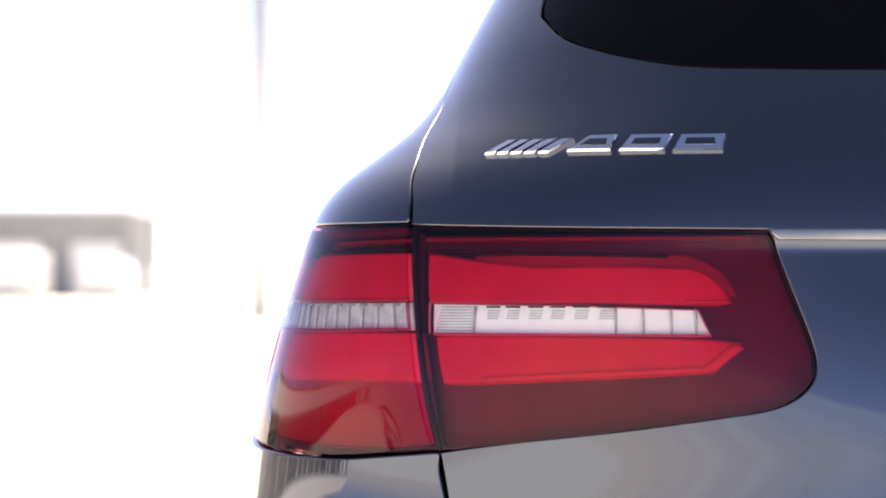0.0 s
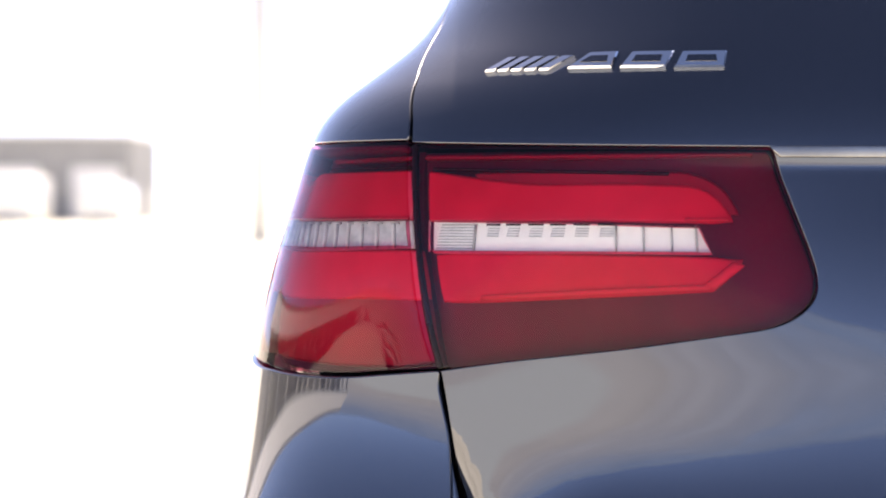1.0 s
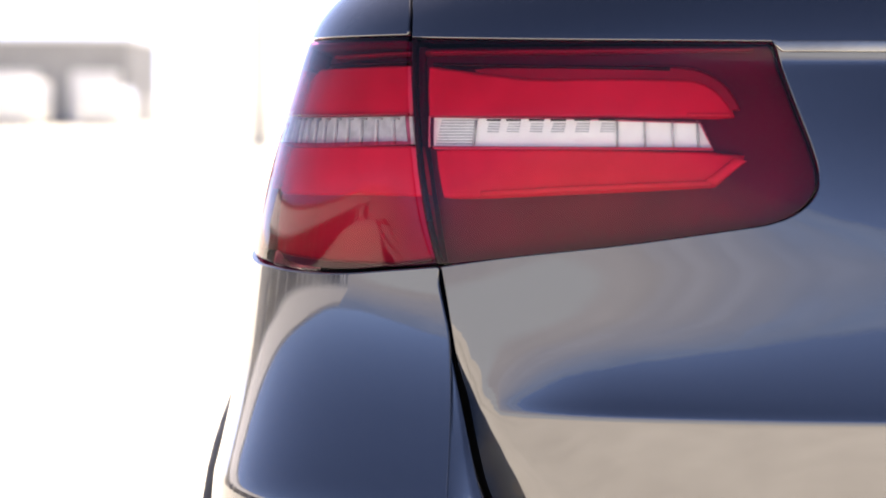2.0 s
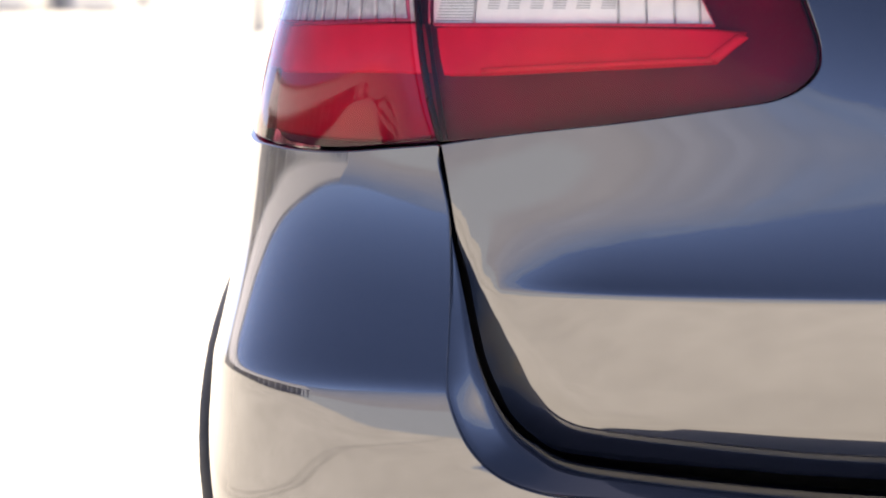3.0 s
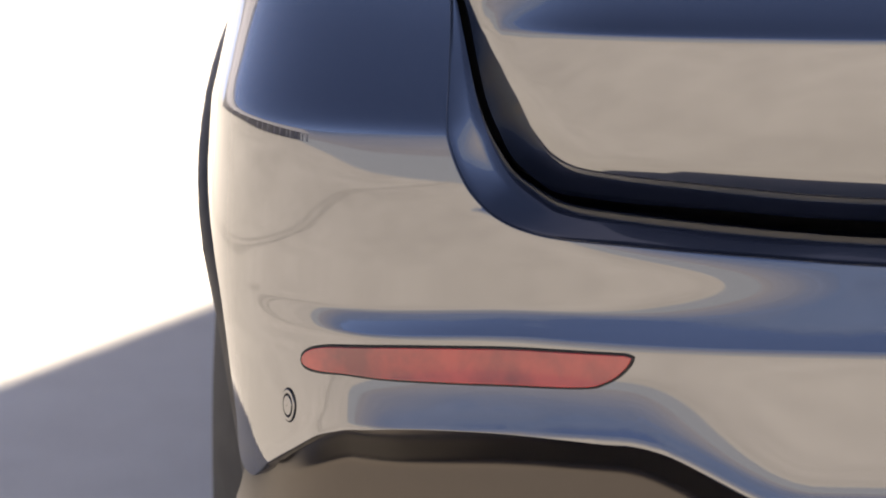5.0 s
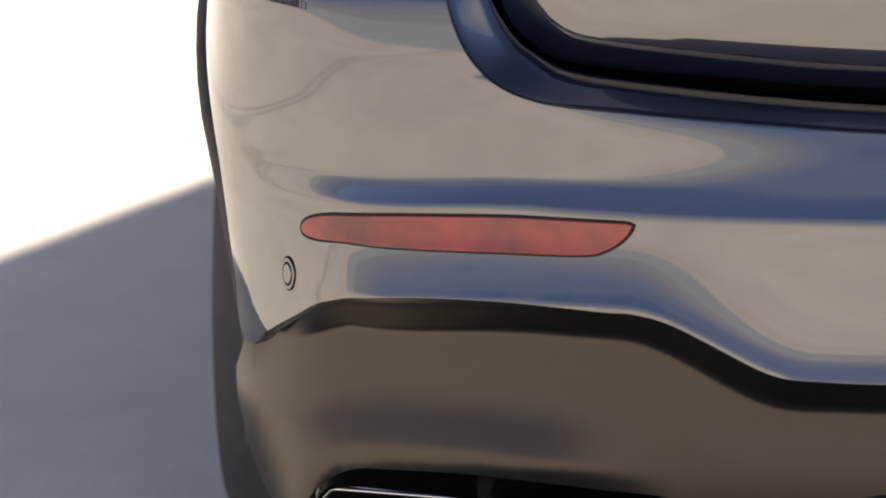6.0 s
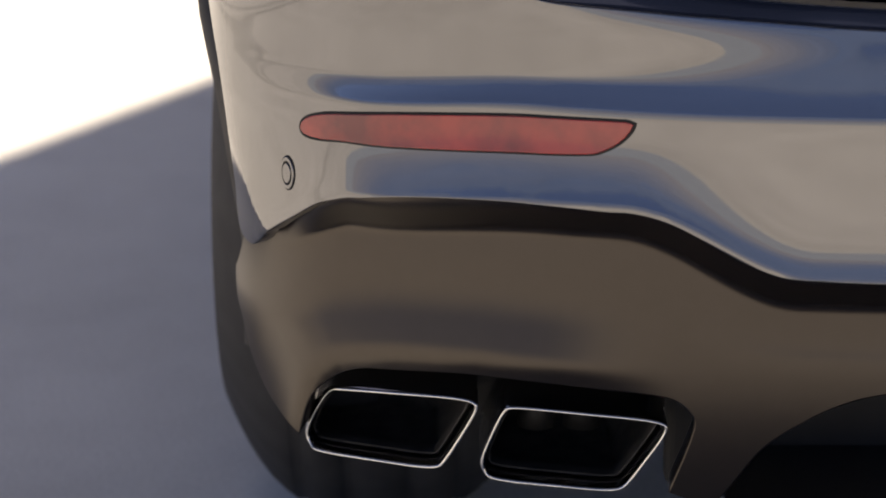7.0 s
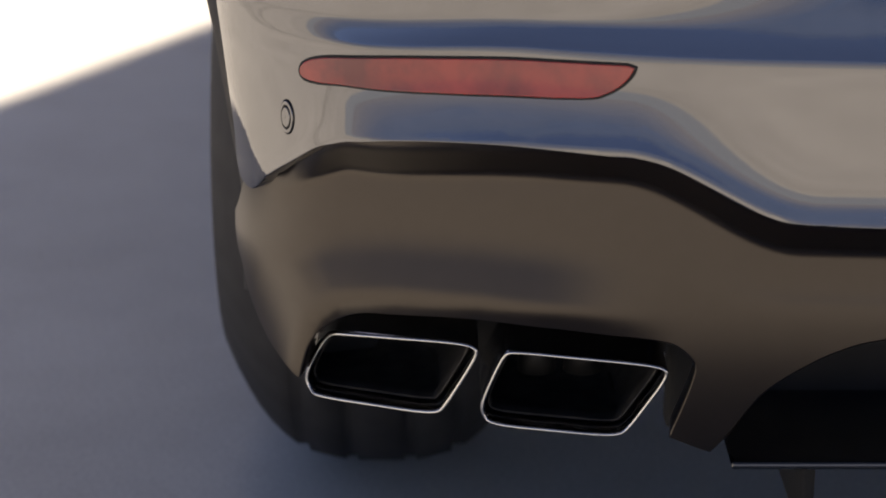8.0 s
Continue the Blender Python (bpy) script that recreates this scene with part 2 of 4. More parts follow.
def block(bm, centre, size, turn=0.0, bevel=0.0):
    m = Matrix.Translation(centre) @ Matrix.Rotation(radians(turn), 4, "Z") @ Matrix.Diagonal((*size, 1))
    made = bmesh.ops.create_cube(bm, size=1, matrix=m)
    if bevel:
        edges = list({e for v in made["verts"] for e in v.link_edges})
        bmesh.ops.bevel(bm, geom=edges, offset=bevel, segments=3, profile=0.5, affect="EDGES")
    return bm


def mirrored(p):
    return (2 * XC - p[0], *p[1:])


def ribbon(rows, closed=False):
    """A bmesh skinned over rows of points of equal length."""
    bm = bmesh.new()
    vs = [[bm.verts.new(p) for p in row] for row in rows]
    n = len(rows[0])
    for a, b in zip(vs[:-1], vs[1:]):
        for i in range(n if closed else n - 1):
            j = (i + 1) % n
            bm.faces.new((a[i], a[j], b[j], b[i]))
    return bm


# ---- shape of the car's rear ----
XC = 0.70                      # the car's middle plane
PLAN_N, PLAN_A = 3.0, 0.36     # roundness of the rear in plan


def smooth_line(keys):
    """A smooth monotone-ish curve through (z, value) keys."""
    ks = sorted(keys)
    zs, vs = np.array([k[0] for k in ks]), np.array([k[1] for k in ks])
    fine = np.linspace(zs[0], zs[-1], 2400)
    vals = np.interp(fine, zs, vs)
    return fine, vals


def integrate_slope(keys, z_ref, y_ref, soft):
    """Depth of a profile whose normal leans up by the given degrees at each height."""
    fine, lean = smooth_line(keys)
    step = fine[1] - fine[0]
    k = max(1, int(soft / step))
    kern = np.hanning(2 * k + 3)
    lean = np.convolve(np.pad(lean, k + 1, mode="edge"), kern / kern.sum(), mode="valid")
    y = np.concatenate([[0], np.cumsum(np.tan(np.radians((lean[1:] + lean[:-1]) / 2)) * step)])
    return fine, y - np.interp(z_ref, fine, y) + y_ref


UPPER = [(1.70, 36), (1.30, 29), (1.22, 25), (1.16, 19), (1.125, 12), (1.115, 5)]
CURL = [(0.724, -8.5), (0.60, -9)]
TAIL = integrate_slope(UPPER + [(1.04, 1), (0.985, -1), (0.96, 0), (0.93, 0.5), (0.90, 1.5), (0.88, 3), (0.86, 6.5), (0.84, 11), (0.8295, 15), (0.8235, 15),
                                (0.8175, -5), (0.76, -8)] + CURL, 1.05, 1.765, 0.004)
TAIL_PLAIN = integrate_slope(UPPER + [(1.04, 1), (0.985, -1), (0.96, 0), (0.93, 0.5), (0.88, 1), (0.83, -1), (0.78, -5)] + CURL, 1.05, 1.765, 0.004)
TAIL_LAMP = integrate_slope(UPPER + [(1.06, 1), (1.03, -2), (1.0, -6), (0.965, -7), (0.94, -5), (0.92, -4), (0.88, 1), (0.83, -1), (0.78, -5)] + CURL, 1.05, 1.765, 0.004)
TAIL_MID = integrate_slope(UPPER[:-1] + [(1.118, 10), (1.108, -8), (1.098, 13), (1.06, 12), (1.02, 9), (0.97, 6), (0.94, 5.5), (0.90, 7), (0.88, 8.5), (0.86, 10.5), (0.84, 13), (0.8295, 15), (0.8235, 15),
                                         (0.8175, -5), (0.76, -8)] + CURL, 0.95, float(np.interp(0.95, *TAIL)), 0.004)
BUMP_TOP = [(1.00, -2), (0.93, -1), (0.89, 4), (0.82, 11), (0.765, 14), (0.755, 13), (0.745, 6), (0.72, 3.5), (0.705, 2), (0.694, -0.5), (0.64, -3)]
BUMP_TOP_END = BUMP_TOP[:4] + [(0.768, 14), (0.757, 12.5), (0.742, 6.5), (0.722, 1), (0.70, -0.5), (0.64, -3)]
BUMP = integrate_slope(BUMP_TOP + [(0.612, -1), (0.607, 11), (0.589, 14.5), (0.583, 2), (0.572, 3), (0.558, 9), (0.540, 13), (0.514, 15), (0.510, 5), (0.505, -45), (0.30, -60)],
                       0.56, 1.700, 0.003)
BUMP_END = integrate_slope(BUMP_TOP_END + [(0.612, 3), (0.560, 8), (0.512, 9), (0.47, 5), (0.462, -45), (0.30, -60)], 0.66, float(np.interp(0.66, *BUMP)), 0.003)
BUMP_MID = integrate_slope(BUMP_TOP[:8] + [(0.705, 3), (0.675, 8), (0.64, 11), (0.612, 11), (0.586, 13), (0.580, 2), (0.564, 3), (0.553, 7.5), (0.545, 10), (0.535, 12), (0.513, 14), (0.509, 5), (0.505, -45), (0.30, -60)],
                           0.56, 1.700, 0.004)
SKIRT = integrate_slope([(0.56, 0), (0.532, 0), (0.524, -26), (0.505, -26), (0.498, -50), (0.472, -50), (0.464, 4), (0.44, 3), (0.40, 4), (0.36, 4), (0.20, 4)], 0.455, 1.756, 0.006)
SKIRT_LOW = integrate_slope([(0.56, 0), (0.532, 0), (0.524, -26), (0.505, -26), (0.498, -50), (0.472, -50), (0.464, 2), (0.43, 3), (0.39, 4), (0.20, 4)], 0.458, 1.744, 0.006)
SKIRT_END = integrate_slope([(0.56, -4), (0.506, -6), (0.48, -9), (0.46, 0), (0.44, 4), (0.42, 3), (0.38, 3), (0.20, 3)], 0.458, 1.744, 0.010)
SKIRT_MID = integrate_slope([(0.56, 0), (0.532, 0), (0.524, -26), (0.505, -26), (0.498, -50), (0.472, -50), (0.464, 2), (0.44, 2), (0.40, 2), (0.36, 1), (0.33, -1), (0.28, -5), (0.20, -10)], 0.455, 1.756, 0.006)
SIDE_LEAN = [(1.75, 30), (1.60, 28), (1.335, 28), (1.27, 26), (1.235, 36), (1.205, 52), (1.176, 54), (1.150, 38), (1.125, 20), (1.10, 17), (1.05, 17), (1.01, 15.5), (0.97, 12), (0.94, 8),
             (0.92, 6), (0.89, 6), (0.86, 8), (0.80, 11.5), (0.747, 14), (0.741, 5), (0.70, 4.5), (0.66, 5), (0.62, 1), (0.55, -5), (0.48, -6), (0.45, 1), (0.37, 1), (0.34, -2),
             (0.29, -8), (0.23, -17), (0.15, -28)]
LEFT = integrate_slope(SIDE_LEAN, 0.93, -0.174, 0.006)


def ease(a, b, v):
    u = np.clip((v - a) / (b - a), 0, 1)
    return u * u * (3 - 2 * u)


def sag(kind, x, z):
    """How far the lines of the bumper or apron drop: towards the middle, and at the corner."""
    low = -0.054 * ease(0.14, 0.29, x) - 0.050 * ease(-0.075, -0.16, x)
    if kind == "B":
        return low * ease(0.575, 0.525, z) - 0.010 * ease(0.07, -0.09, x) * ease(0.68, 0.61, z)
    return low * ease(0.345, 0.455, z)


def plan(s, z):
    """Half-plan of the rear at a height: x and the way back from the middle's depth."""
    half = XC - np.interp(z, *LEFT)
    phi = np.clip(s, 0, 1) * np.pi / 2
    x = XC - half * np.sin(phi) ** (2 / PLAN_N)
    return x, PLAN_A * (1 - np.cos(phi) ** (2 / PLAN_N)) + np.maximum(s - 1, 0) * 0.8


def creased(kind, s, z):
    """From a true height to the height before the sag, in which the creases run level."""
    flat = z
    for _ in range(25):
        flat = 0.5 * flat + 0.5 * (z - sag(kind, plan(s, z)[0], flat))
    return (s, round(float(flat), 5))


S_WIDE = 0.62      # metres per unit of s, for even triangles
SEAM_LOW = [(0.5122, 0.9360), (0.5100, 0.9341), (0.5033, 0.9169), (0.4957, 0.8942), (0.4880, 0.8713), (0.4790, 0.8507), (0.4692, 0.8334), (0.4594, 0.8104), (0.4514, 0.7917), (0.4379, 0.7635), (0.4228, 0.7400), (0.4082, 0.7167), (0.3897, 0.7010), (0.3746, 0.6908), (0.3604, 0.6868), (0.3379, 0.6847), (0.3163, 0.6825), (0.2759, 0.6806), (0.2385, 0.6784), (0.2037, 0.6754), (0.1507, 0.6727), (0.0, 0.664)]
ROLL_DEEP = 0.0175
_u = np.concatenate([[0], np.cumsum([math.dist(a, b) for a, b in zip(SEAM_LOW[:-1], SEAM_LOW[1:])])])
_v = np.linspace(0, _u[-1], 161)
_w = np.hanning(19) / np.hanning(19).sum()
ROLL_LINE = [np.convolve(np.pad(np.interp(_v, _u, [p[k] for p in SEAM_LOW]), 9, mode="reflect", reflect_type="odd"), _w, mode="valid") for k in (0, 1)]
ROLL_LINE = list(zip(ROLL_LINE[0][::2], ROLL_LINE[1][::2]))


def line_distance(line, s, z):
    """Distance from a line in (s, z), in metres, negative under it; s grows along the line."""
    near = np.full(s.shape, 9.0)
    for (s0, z0), (s1, z1) in zip(line[:-1], line[1:]):
        dx, dz = (s1 - s0) * S_WIDE, z1 - z0
        px, pz = (s - s0) * S_WIDE, z - z0
        u = np.clip((px * dx + pz * dz) / (dx * dx + dz * dz), 0, 1)
        far = np.hypot(px - u * dx, pz - u * dz)
        near = np.where(far < np.abs(near), np.where(dx * pz - dz * px < 0, -far, far), near)
    return near


ROLL_AT = np.linspace(-0.014, 0.056, 281)
ROLL = np.cumsum(ease(0.046, -0.004, ROLL_AT)[::-1])[::-1]
ROLL = ROLL_DEEP * ROLL / np.interp(0.0, ROLL_AT, ROLL)


def rolled_edge(s, z):
    """How far the tailgate's lower edge is rolled inwards, by the distance from that edge."""
    shape = np.broadcast(s, z).shape
    s, z = (np.atleast_1d(np.broadcast_to(a, shape)).ravel() for a in (s, z))
    out = np.zeros(s.shape)
    low = (z < 0.905) & (s < 0.6)
    if not low.any():
        return out.reshape(shape)
    s, z = s[low], z[low]
    near = np.maximum(line_distance([(-0.2, SEAM_LOW[-1][1])] + ROLL_LINE[::-1], s, z), -0.004)
    wide = 0.30 + 0.70 * ease(0.845, 0.725, z)
    out[low] = ease(0.90, 0.82, z) * wide * np.interp(near / wide, ROLL_AT, ROLL)
    return out.reshape(shape)


# the crest of the flared lip over the exhaust recess
RIM_LINE = [(0.10, 0.350), (0.3174, 0.3541), (0.3625, 0.3563), (0.4384, 0.3589), (0.5296, 0.3557), (0.5885, 0.3497), (0.6134, 0.3456), (0.6409, 0.3355), (0.6617, 0.3234), (0.6980, 0.2861), (0.7185, 0.2674), (0.76, 0.230)]
FLARE_SLOPE, FLARE_WIDE, CURL_SLOPE = 0.16, 0.060, 0.55
_d = np.linspace(-0.03, 0.10, 521)
_g = np.where(_d > 0.010, -FLARE_SLOPE * ease(FLARE_WIDE, 0.026, _d), -FLARE_SLOPE + (FLARE_SLOPE + CURL_SLOPE) * ease(0.010, -0.020, _d))
FLARE = np.cumsum(-_g[::-1])[::-1] * (_d[1] - _d[0])
FLARE = FLARE - FLARE[-1]


def flared_lip(s, z):
    """How far the apron stands out, and then curls in, along the exhaust recess."""
    shape = np.broadcast(s, z).shape
    s, z = (np.atleast_1d(np.broadcast_to(a, shape)).ravel() for a in (s, z))
    out = np.zeros(s.shape)
    low = (z < 0.46) & (s > 0.2)
    if low.any():
        d = line_distance(RIM_LINE, s[low], z[low])
        out[low] = -np.interp(d, _d, FLARE) * ease(0.27, 0.39, s[low])
    return out.reshape(shape)


TIP_FOLD = 0.34     # the facet at the bumper's lower tip
FLUSH = 0.984      # the tailgate lies this much nearer, flush with the bumper


def skin(kind, s, z):
    """A point of the rear: s runs from the middle (0) to the corner (1) and on along the flank; z is the height before the sag. Returns x, y, z."""
    s, z = np.asarray(s, float), np.asarray(z, float)
    x, back = plan(s, z)
    if kind == "T":
        fade = ease(0.50, 0.32, s)
        y = np.interp(z, *TAIL) * fade + np.interp(z, *TAIL_PLAIN) * (1 - fade)
        lamp = ease(0.52, 0.62, s)
        y = y * (1 - lamp) + np.interp(z, *TAIL_LAMP) * lamp
        mid = ease(0.42, 0.13, s)
        y = y * (1 - mid) + np.interp(z, *TAIL_MID) * mid + back
        y = y + rolled_edge(s, z)
        near = FLUSH + (1 - FLUSH) * ease(0.40, 0.68, x)
        return x * near, 0.02 + (y - 0.02) * FLUSH, 1.06 + (z - 1.06) * FLUSH
    true = z + sag(kind, x, z)
    x, back = plan(s, true)
    if kind == "B":
        end = ease(0.568, 0.738, s + np.minimum(0.016 * ((z - 0.598) / 0.012) ** 2, 0.03))
        y = np.interp(z, *BUMP) * (1 - end) + np.interp(z, *BUMP_END) * end
        mid = ease(0.36, 0.17, s - 0.10 * np.minimum(((z - 0.645) / 0.045) ** 2, 1.0))
        y = y * (1 - mid) + np.interp(z, *BUMP_MID) * mid
        fold = np.clip(0.62 * S_WIDE * (s - 0.757) - 0.78 * (z - 0.5275), -0.05, 0.05)
        y = y + TIP_FOLD * ease(0.70, 0.72, s) * ease(0.60, 0.56, z) * 0.5 * (fold + np.sqrt(fold * fold + 3.0e-6))
    else:
        low, end, mid = ease(0.48, 0.72, s), ease(0.585, 0.720, s), ease(0.42, 0.27, s)
        flat = z
        z = z + 0.012 * ease(0.38, 0.56, s) * ease(0.72, 0.60, s)
        y = np.interp(z, *SKIRT) * (1 - mid) + np.interp(z, *SKIRT_MID) * mid
        y = y * (1 - low) + np.interp(z, *SKIRT_LOW) * low
        y = y * (1 - end) + np.interp(z, *SKIRT_END) * end + flared_lip(s, flat)
    return x, y + back, true


# ---- ground and surroundings ----
def slab(x0, y0, x1, y1, z0=-0.3, z1=0.0):
    bm = bmesh.new()
    block(bm, ((x0 + x1) / 2, (y0 + y1) / 2, (z0 + z1) / 2), (x1 - x0, y1 - y0, z1 - z0))
    return bm


ground = tagged(part("ground", slab(-5000, -5000, 5000, 5000), GROUND, smooth=False),
                "pale worn concrete yard, sunlit beyond a shadow edge", "ground", kind="structure")


def canopy():
    """An unseen cantilevered roof over the yard, added to block the sun; its edge draws the shadow line beside the car.
    """
    c = new("canopy")
    along, across = Vector((0.471, 0.882, 0)), Vector((0.882, -0.471, 0))
    high = 11.0
    shift = Vector((math.sin(az), math.cos(az), 0)) * (high / math.tan(el))
    corner = Vector((-0.46, 4.49, 0)) + shift
    turn = -math.degrees(math.atan2(0.471, 0.882))
    mid = corner + across * 1.12 + along * -0.30
    bm = bmesh.new()
    block(bm, (mid.x, mid.y, high + 0.12), (2.24, 3.80, 0.24), turn=turn, bevel=0.02)
    part("roof", bm, RENDER_WALL, c, smooth=False)
    for k in (-0.6, 1.4):
        p = corner + across * 2.05 + along * k
        bm = bmesh.new()
        block(bm, (p.x, p.y, high / 2), (0.2, 0.2, high), turn=turn, bevel=0.02)
        part("post", bm, STEEL_POLE, c, smooth=False)
    return tagged(c, "flat pale unseen canopy roof on steel posts, added to cast shade", "canopy")


canopy()


def far_building():
    hall = new("industrial_hall")
    bm = bmesh.new()
    block(bm, (-27.6, 126, 2.3), (22, 12, 4.6), bevel=0.05)
    part("wall", bm, GREY_WALL, hall, smooth=False)
    bm = bmesh.new()
    block(bm, (-27.6, 126, 4.72), (22.4, 12.4, 0.24), bevel=0.03)
    part("roof", bm, STEEL_POLE, hall, smooth=False)
    for i in range(5):
        bm = bmesh.new()
        block(bm, (-35.6 + 4.3 * i, 119.96, 1.5), (2.6, 0.12, 2.9), bevel=0.03)
        part("door", bm, STEEL_POLE, hall, smooth=False)
    return tagged(hall, "low grey industrial hall far across the yard", "building")


far_building()


def van(x, y, long, high):
    """A plain white van seen end-on: body and wheels."""
    v = new("white_van")
    bm = bmesh.new()
    block(bm, (x, y, high * 0.55), (long, 4.6, high * 0.9), bevel=0.35)
    part("body", bm, WHITE_PAINT, v)
    for dx in (-0.38, 0.38):
        for dy in (-1.5, 1.5):
            bm = bmesh.new()
            bmesh.ops.create_cone(bm, cap_ends=True, segments=24, radius1=0.32, radius2=0.32, depth=0.22,
                                  matrix=Matrix.Translation((x + dx * long, y + dy, 0.32)) @ Matrix.Rotation(radians(90), 4, "Y"))
            part("wheel", bm, RUBBER, v)
    return tagged(v, "white van parked in front of the far hall", "van", "parked vans")


van(-21.0, 112, 2.5, 2.4)
van(-16.6, 112, 2.1, 2.0)


def side_hall():
    """A long low hall beside the yard: white pitched roof over dim open bays between columns."""
    h = new("open_hall")
    first, last = 8.0, 53.0
    rng = random.Random(9)
    rows = [[(4.3, y, 1.50), (4.3, y, 1.66), (1.2, y, 3.10), (-1.5, y, 3.10), (-4.5, y, 1.66), (-4.5, y, 1.50)] for y in (first - 0.4, (first + last) / 2, last + 0.4)]
    bm = ribbon(rows, closed=True)
    bmesh.ops.holes_fill(bm, edges=[e for e in bm.edges if e.is_boundary])
    part("roof", bm, WHITE_PAINT, h, "white painted pitched roof", smooth=False)
    bm = bmesh.new()
    block(bm, (1.15, (first + last) / 2, 3.14), (0.5, last - first + 0.9, 0.16), bevel=0.02)
    part("ridge_cap", bm, WHITE_PAINT, h, smooth=False)
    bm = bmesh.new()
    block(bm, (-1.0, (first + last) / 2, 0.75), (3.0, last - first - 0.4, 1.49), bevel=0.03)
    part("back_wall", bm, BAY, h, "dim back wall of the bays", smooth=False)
    y = first + 0.4
    while y < last:
        wide = rng.uniform(0.25, 0.7)
        bm = bmesh.new()
        block(bm, (3.7, y, 0.745), (0.45, wide, 1.49), bevel=0.03)
        part("column", bm, COLUMN, h, smooth=False)
        y += rng.uniform(1.8, 4.6)
    h.matrix_basis = pose(-53.4, -15.3, 0, 0, 0, -41.5)
    return tagged(h, "long low hall with white roof and dim open bays", "building")


def ground_joints():
    """Filled joints between the yard's concrete fields."""
    along = Vector((0.29, 0.957, 0))
    turn = -math.degrees(math.atan2(along.x, along.y))
    for off in (0.0, -0.24):
        p = Vector((-1.6 + off, 8.2, 0)) + along * 6
        bm = bmesh.new()
        block(bm, (p.x, p.y, -0.0355), (0.045, 44, 0.08), turn=turn)
        part("joint", bm, JOINT, ground, smooth=False)


ground_joints()
# unseen road, added so that the paint mirrors grey below the horizon
tagged(part("road", slab(-1400, -1300, 1400, -6.0, -0.2, 0.004), ASPHALT, smooth=False), "unseen worn grey asphalt road added behind the yard for reflections", "road", kind="structure")
side_hall()


def hills(near, high, seed):
    """One ridge of the unseen range behind the road that closes the yard, added to be mirrored in the paint."""
    rng = random.Random(seed)
    knots = [rng.uniform(0.86, 1.0) for _ in range(40)]
    rows = []
    for k in range(241):
        a = radians(150 + k)
        u = k / 240 * 38
        i = int(u)
        w = ease(0, 1, u - i)
        top = high * (knots[i] * (1 - w) + knots[i + 1] * w) * (0.35 + 0.65 * float(ease(200, 250, 150 + k)))
        ring = []
        for f, h in ((1.0, -1.0), (1.12, 0.45), (1.25, 0.8), (1.4, 1.0), (1.7, 0.6), (2.0, -0.1)):
            d = near * f
            ring.append((math.cos(a) * d, math.sin(a) * d, top * h * (1 + 0.015 * rng.uniform(-1, 1))))
        rows.append(ring)
    return ribbon(rows)


tagged(part("hills", hills(520, 22, 4), HILL), "unseen grey hills added behind the road, haze in their colour", "hills", kind="structure")
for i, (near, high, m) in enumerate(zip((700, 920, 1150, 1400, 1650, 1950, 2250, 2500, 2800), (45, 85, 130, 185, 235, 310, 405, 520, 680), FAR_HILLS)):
    tagged(part("far_hills", hills(near, high, 11 + i), m), "unseen blue-grey mountain ridge added beyond the hills, haze in its colour", "hills", kind="structure")


def lamp_post():
    post = new("lamp_post")
    bm = bmesh.new()
    bmesh.ops.create_cone(bm, cap_ends=True, segments=20, radius1=0.30, radius2=0.24, depth=12, matrix=Matrix.Translation((-4.86, 60, 6)))
    part("pole", bm, POLE_GREY, post)
    bm = bmesh.new()
    block(bm, (-4.86, 60, 0.1), (0.5, 0.5, 0.2), bevel=0.03)
    part("base_plate", bm, STEEL_POLE, post, smooth=False)
    return tagged(post, "tall grey steel lamp post standing on the yard", "lamp post")


lamp_post()


def far_fence():
    f = new("fence")
    for i in range(16):
        bm = bmesh.new()
        block(bm, (-15.0 + 0.9 * i, 118, 0.8), (0.14, 0.14, 1.6), bevel=0.02)
        part("post", bm, STEEL_POLE, f, smooth=False)
    for z in (0.5, 1.4):
        bm = bmesh.new()
        block(bm, (-8.2, 118, z), (14.4, 0.06, 0.10), bevel=0.01)
        part("rail", bm, STEEL_POLE, f, smooth=False)
    return tagged(f, "low grey metal fence at the yard's far edge", "fence")


far_fence()

# ---- the car's rear ----
car = new("car")
car.location.z = RAISE
tagged(car, "dark blue metallic SUV with red tail lamps, parked on concrete", "car")
SEAM_UP = [(0.985, 1.60), (0.975, 1.45), (0.9642, 1.348), (0.935, 1.28), (0.8464, 1.2328), (0.7998, 1.2111), (0.7429, 1.1920), (0.6890, 1.1729), (0.6411, 1.1468), (0.6210, 1.1265)]
STEP_IN = [(0.5140, 0.9330), (0.5120, 0.9256), (0.5034, 0.9010), (0.4953, 0.8743), (0.4880, 0.8567), (0.4702, 0.8162), (0.4625, 0.7990), (0.4502, 0.7729), (0.4366, 0.7508), (0.4210, 0.7281), (0.4048, 0.7099), (0.3872, 0.6987), (0.3704, 0.6900), (0.3500, 0.6854), (0.3200, 0.6822), (0.2800, 0.6782), (0.2428, 0.6746), (0.2084, 0.6714), (0.1559, 0.6674), (0.0, 0.660)]
LAMP_EDGE = [(0.2565, 1.1167), (0.2463, 1.0979), (0.2333, 1.0689), (0.2207, 1.04), (0.2133, 1.0178), (0.2127, 1.0009), (0.2208, 0.9866),
             (0.2363, 0.9767), (0.2622, 0.9707), (0.3447, 0.9576), (0.4431, 0.9464), (0.5112, 0.9396)]
GLASS_EDGE = [(0.0, 1.248), (0.2152, 1.2492), (0.2987, 1.2501), (0.3992, 1.2533), (0.4722, 1.2616), (0.5339, 1.2710), (0.5996, 1.2836), (0.6563, 1.3018), (0.6871, 1.3193), (0.735, 1.40), (0.765, 1.50), (0.78, 1.60)]
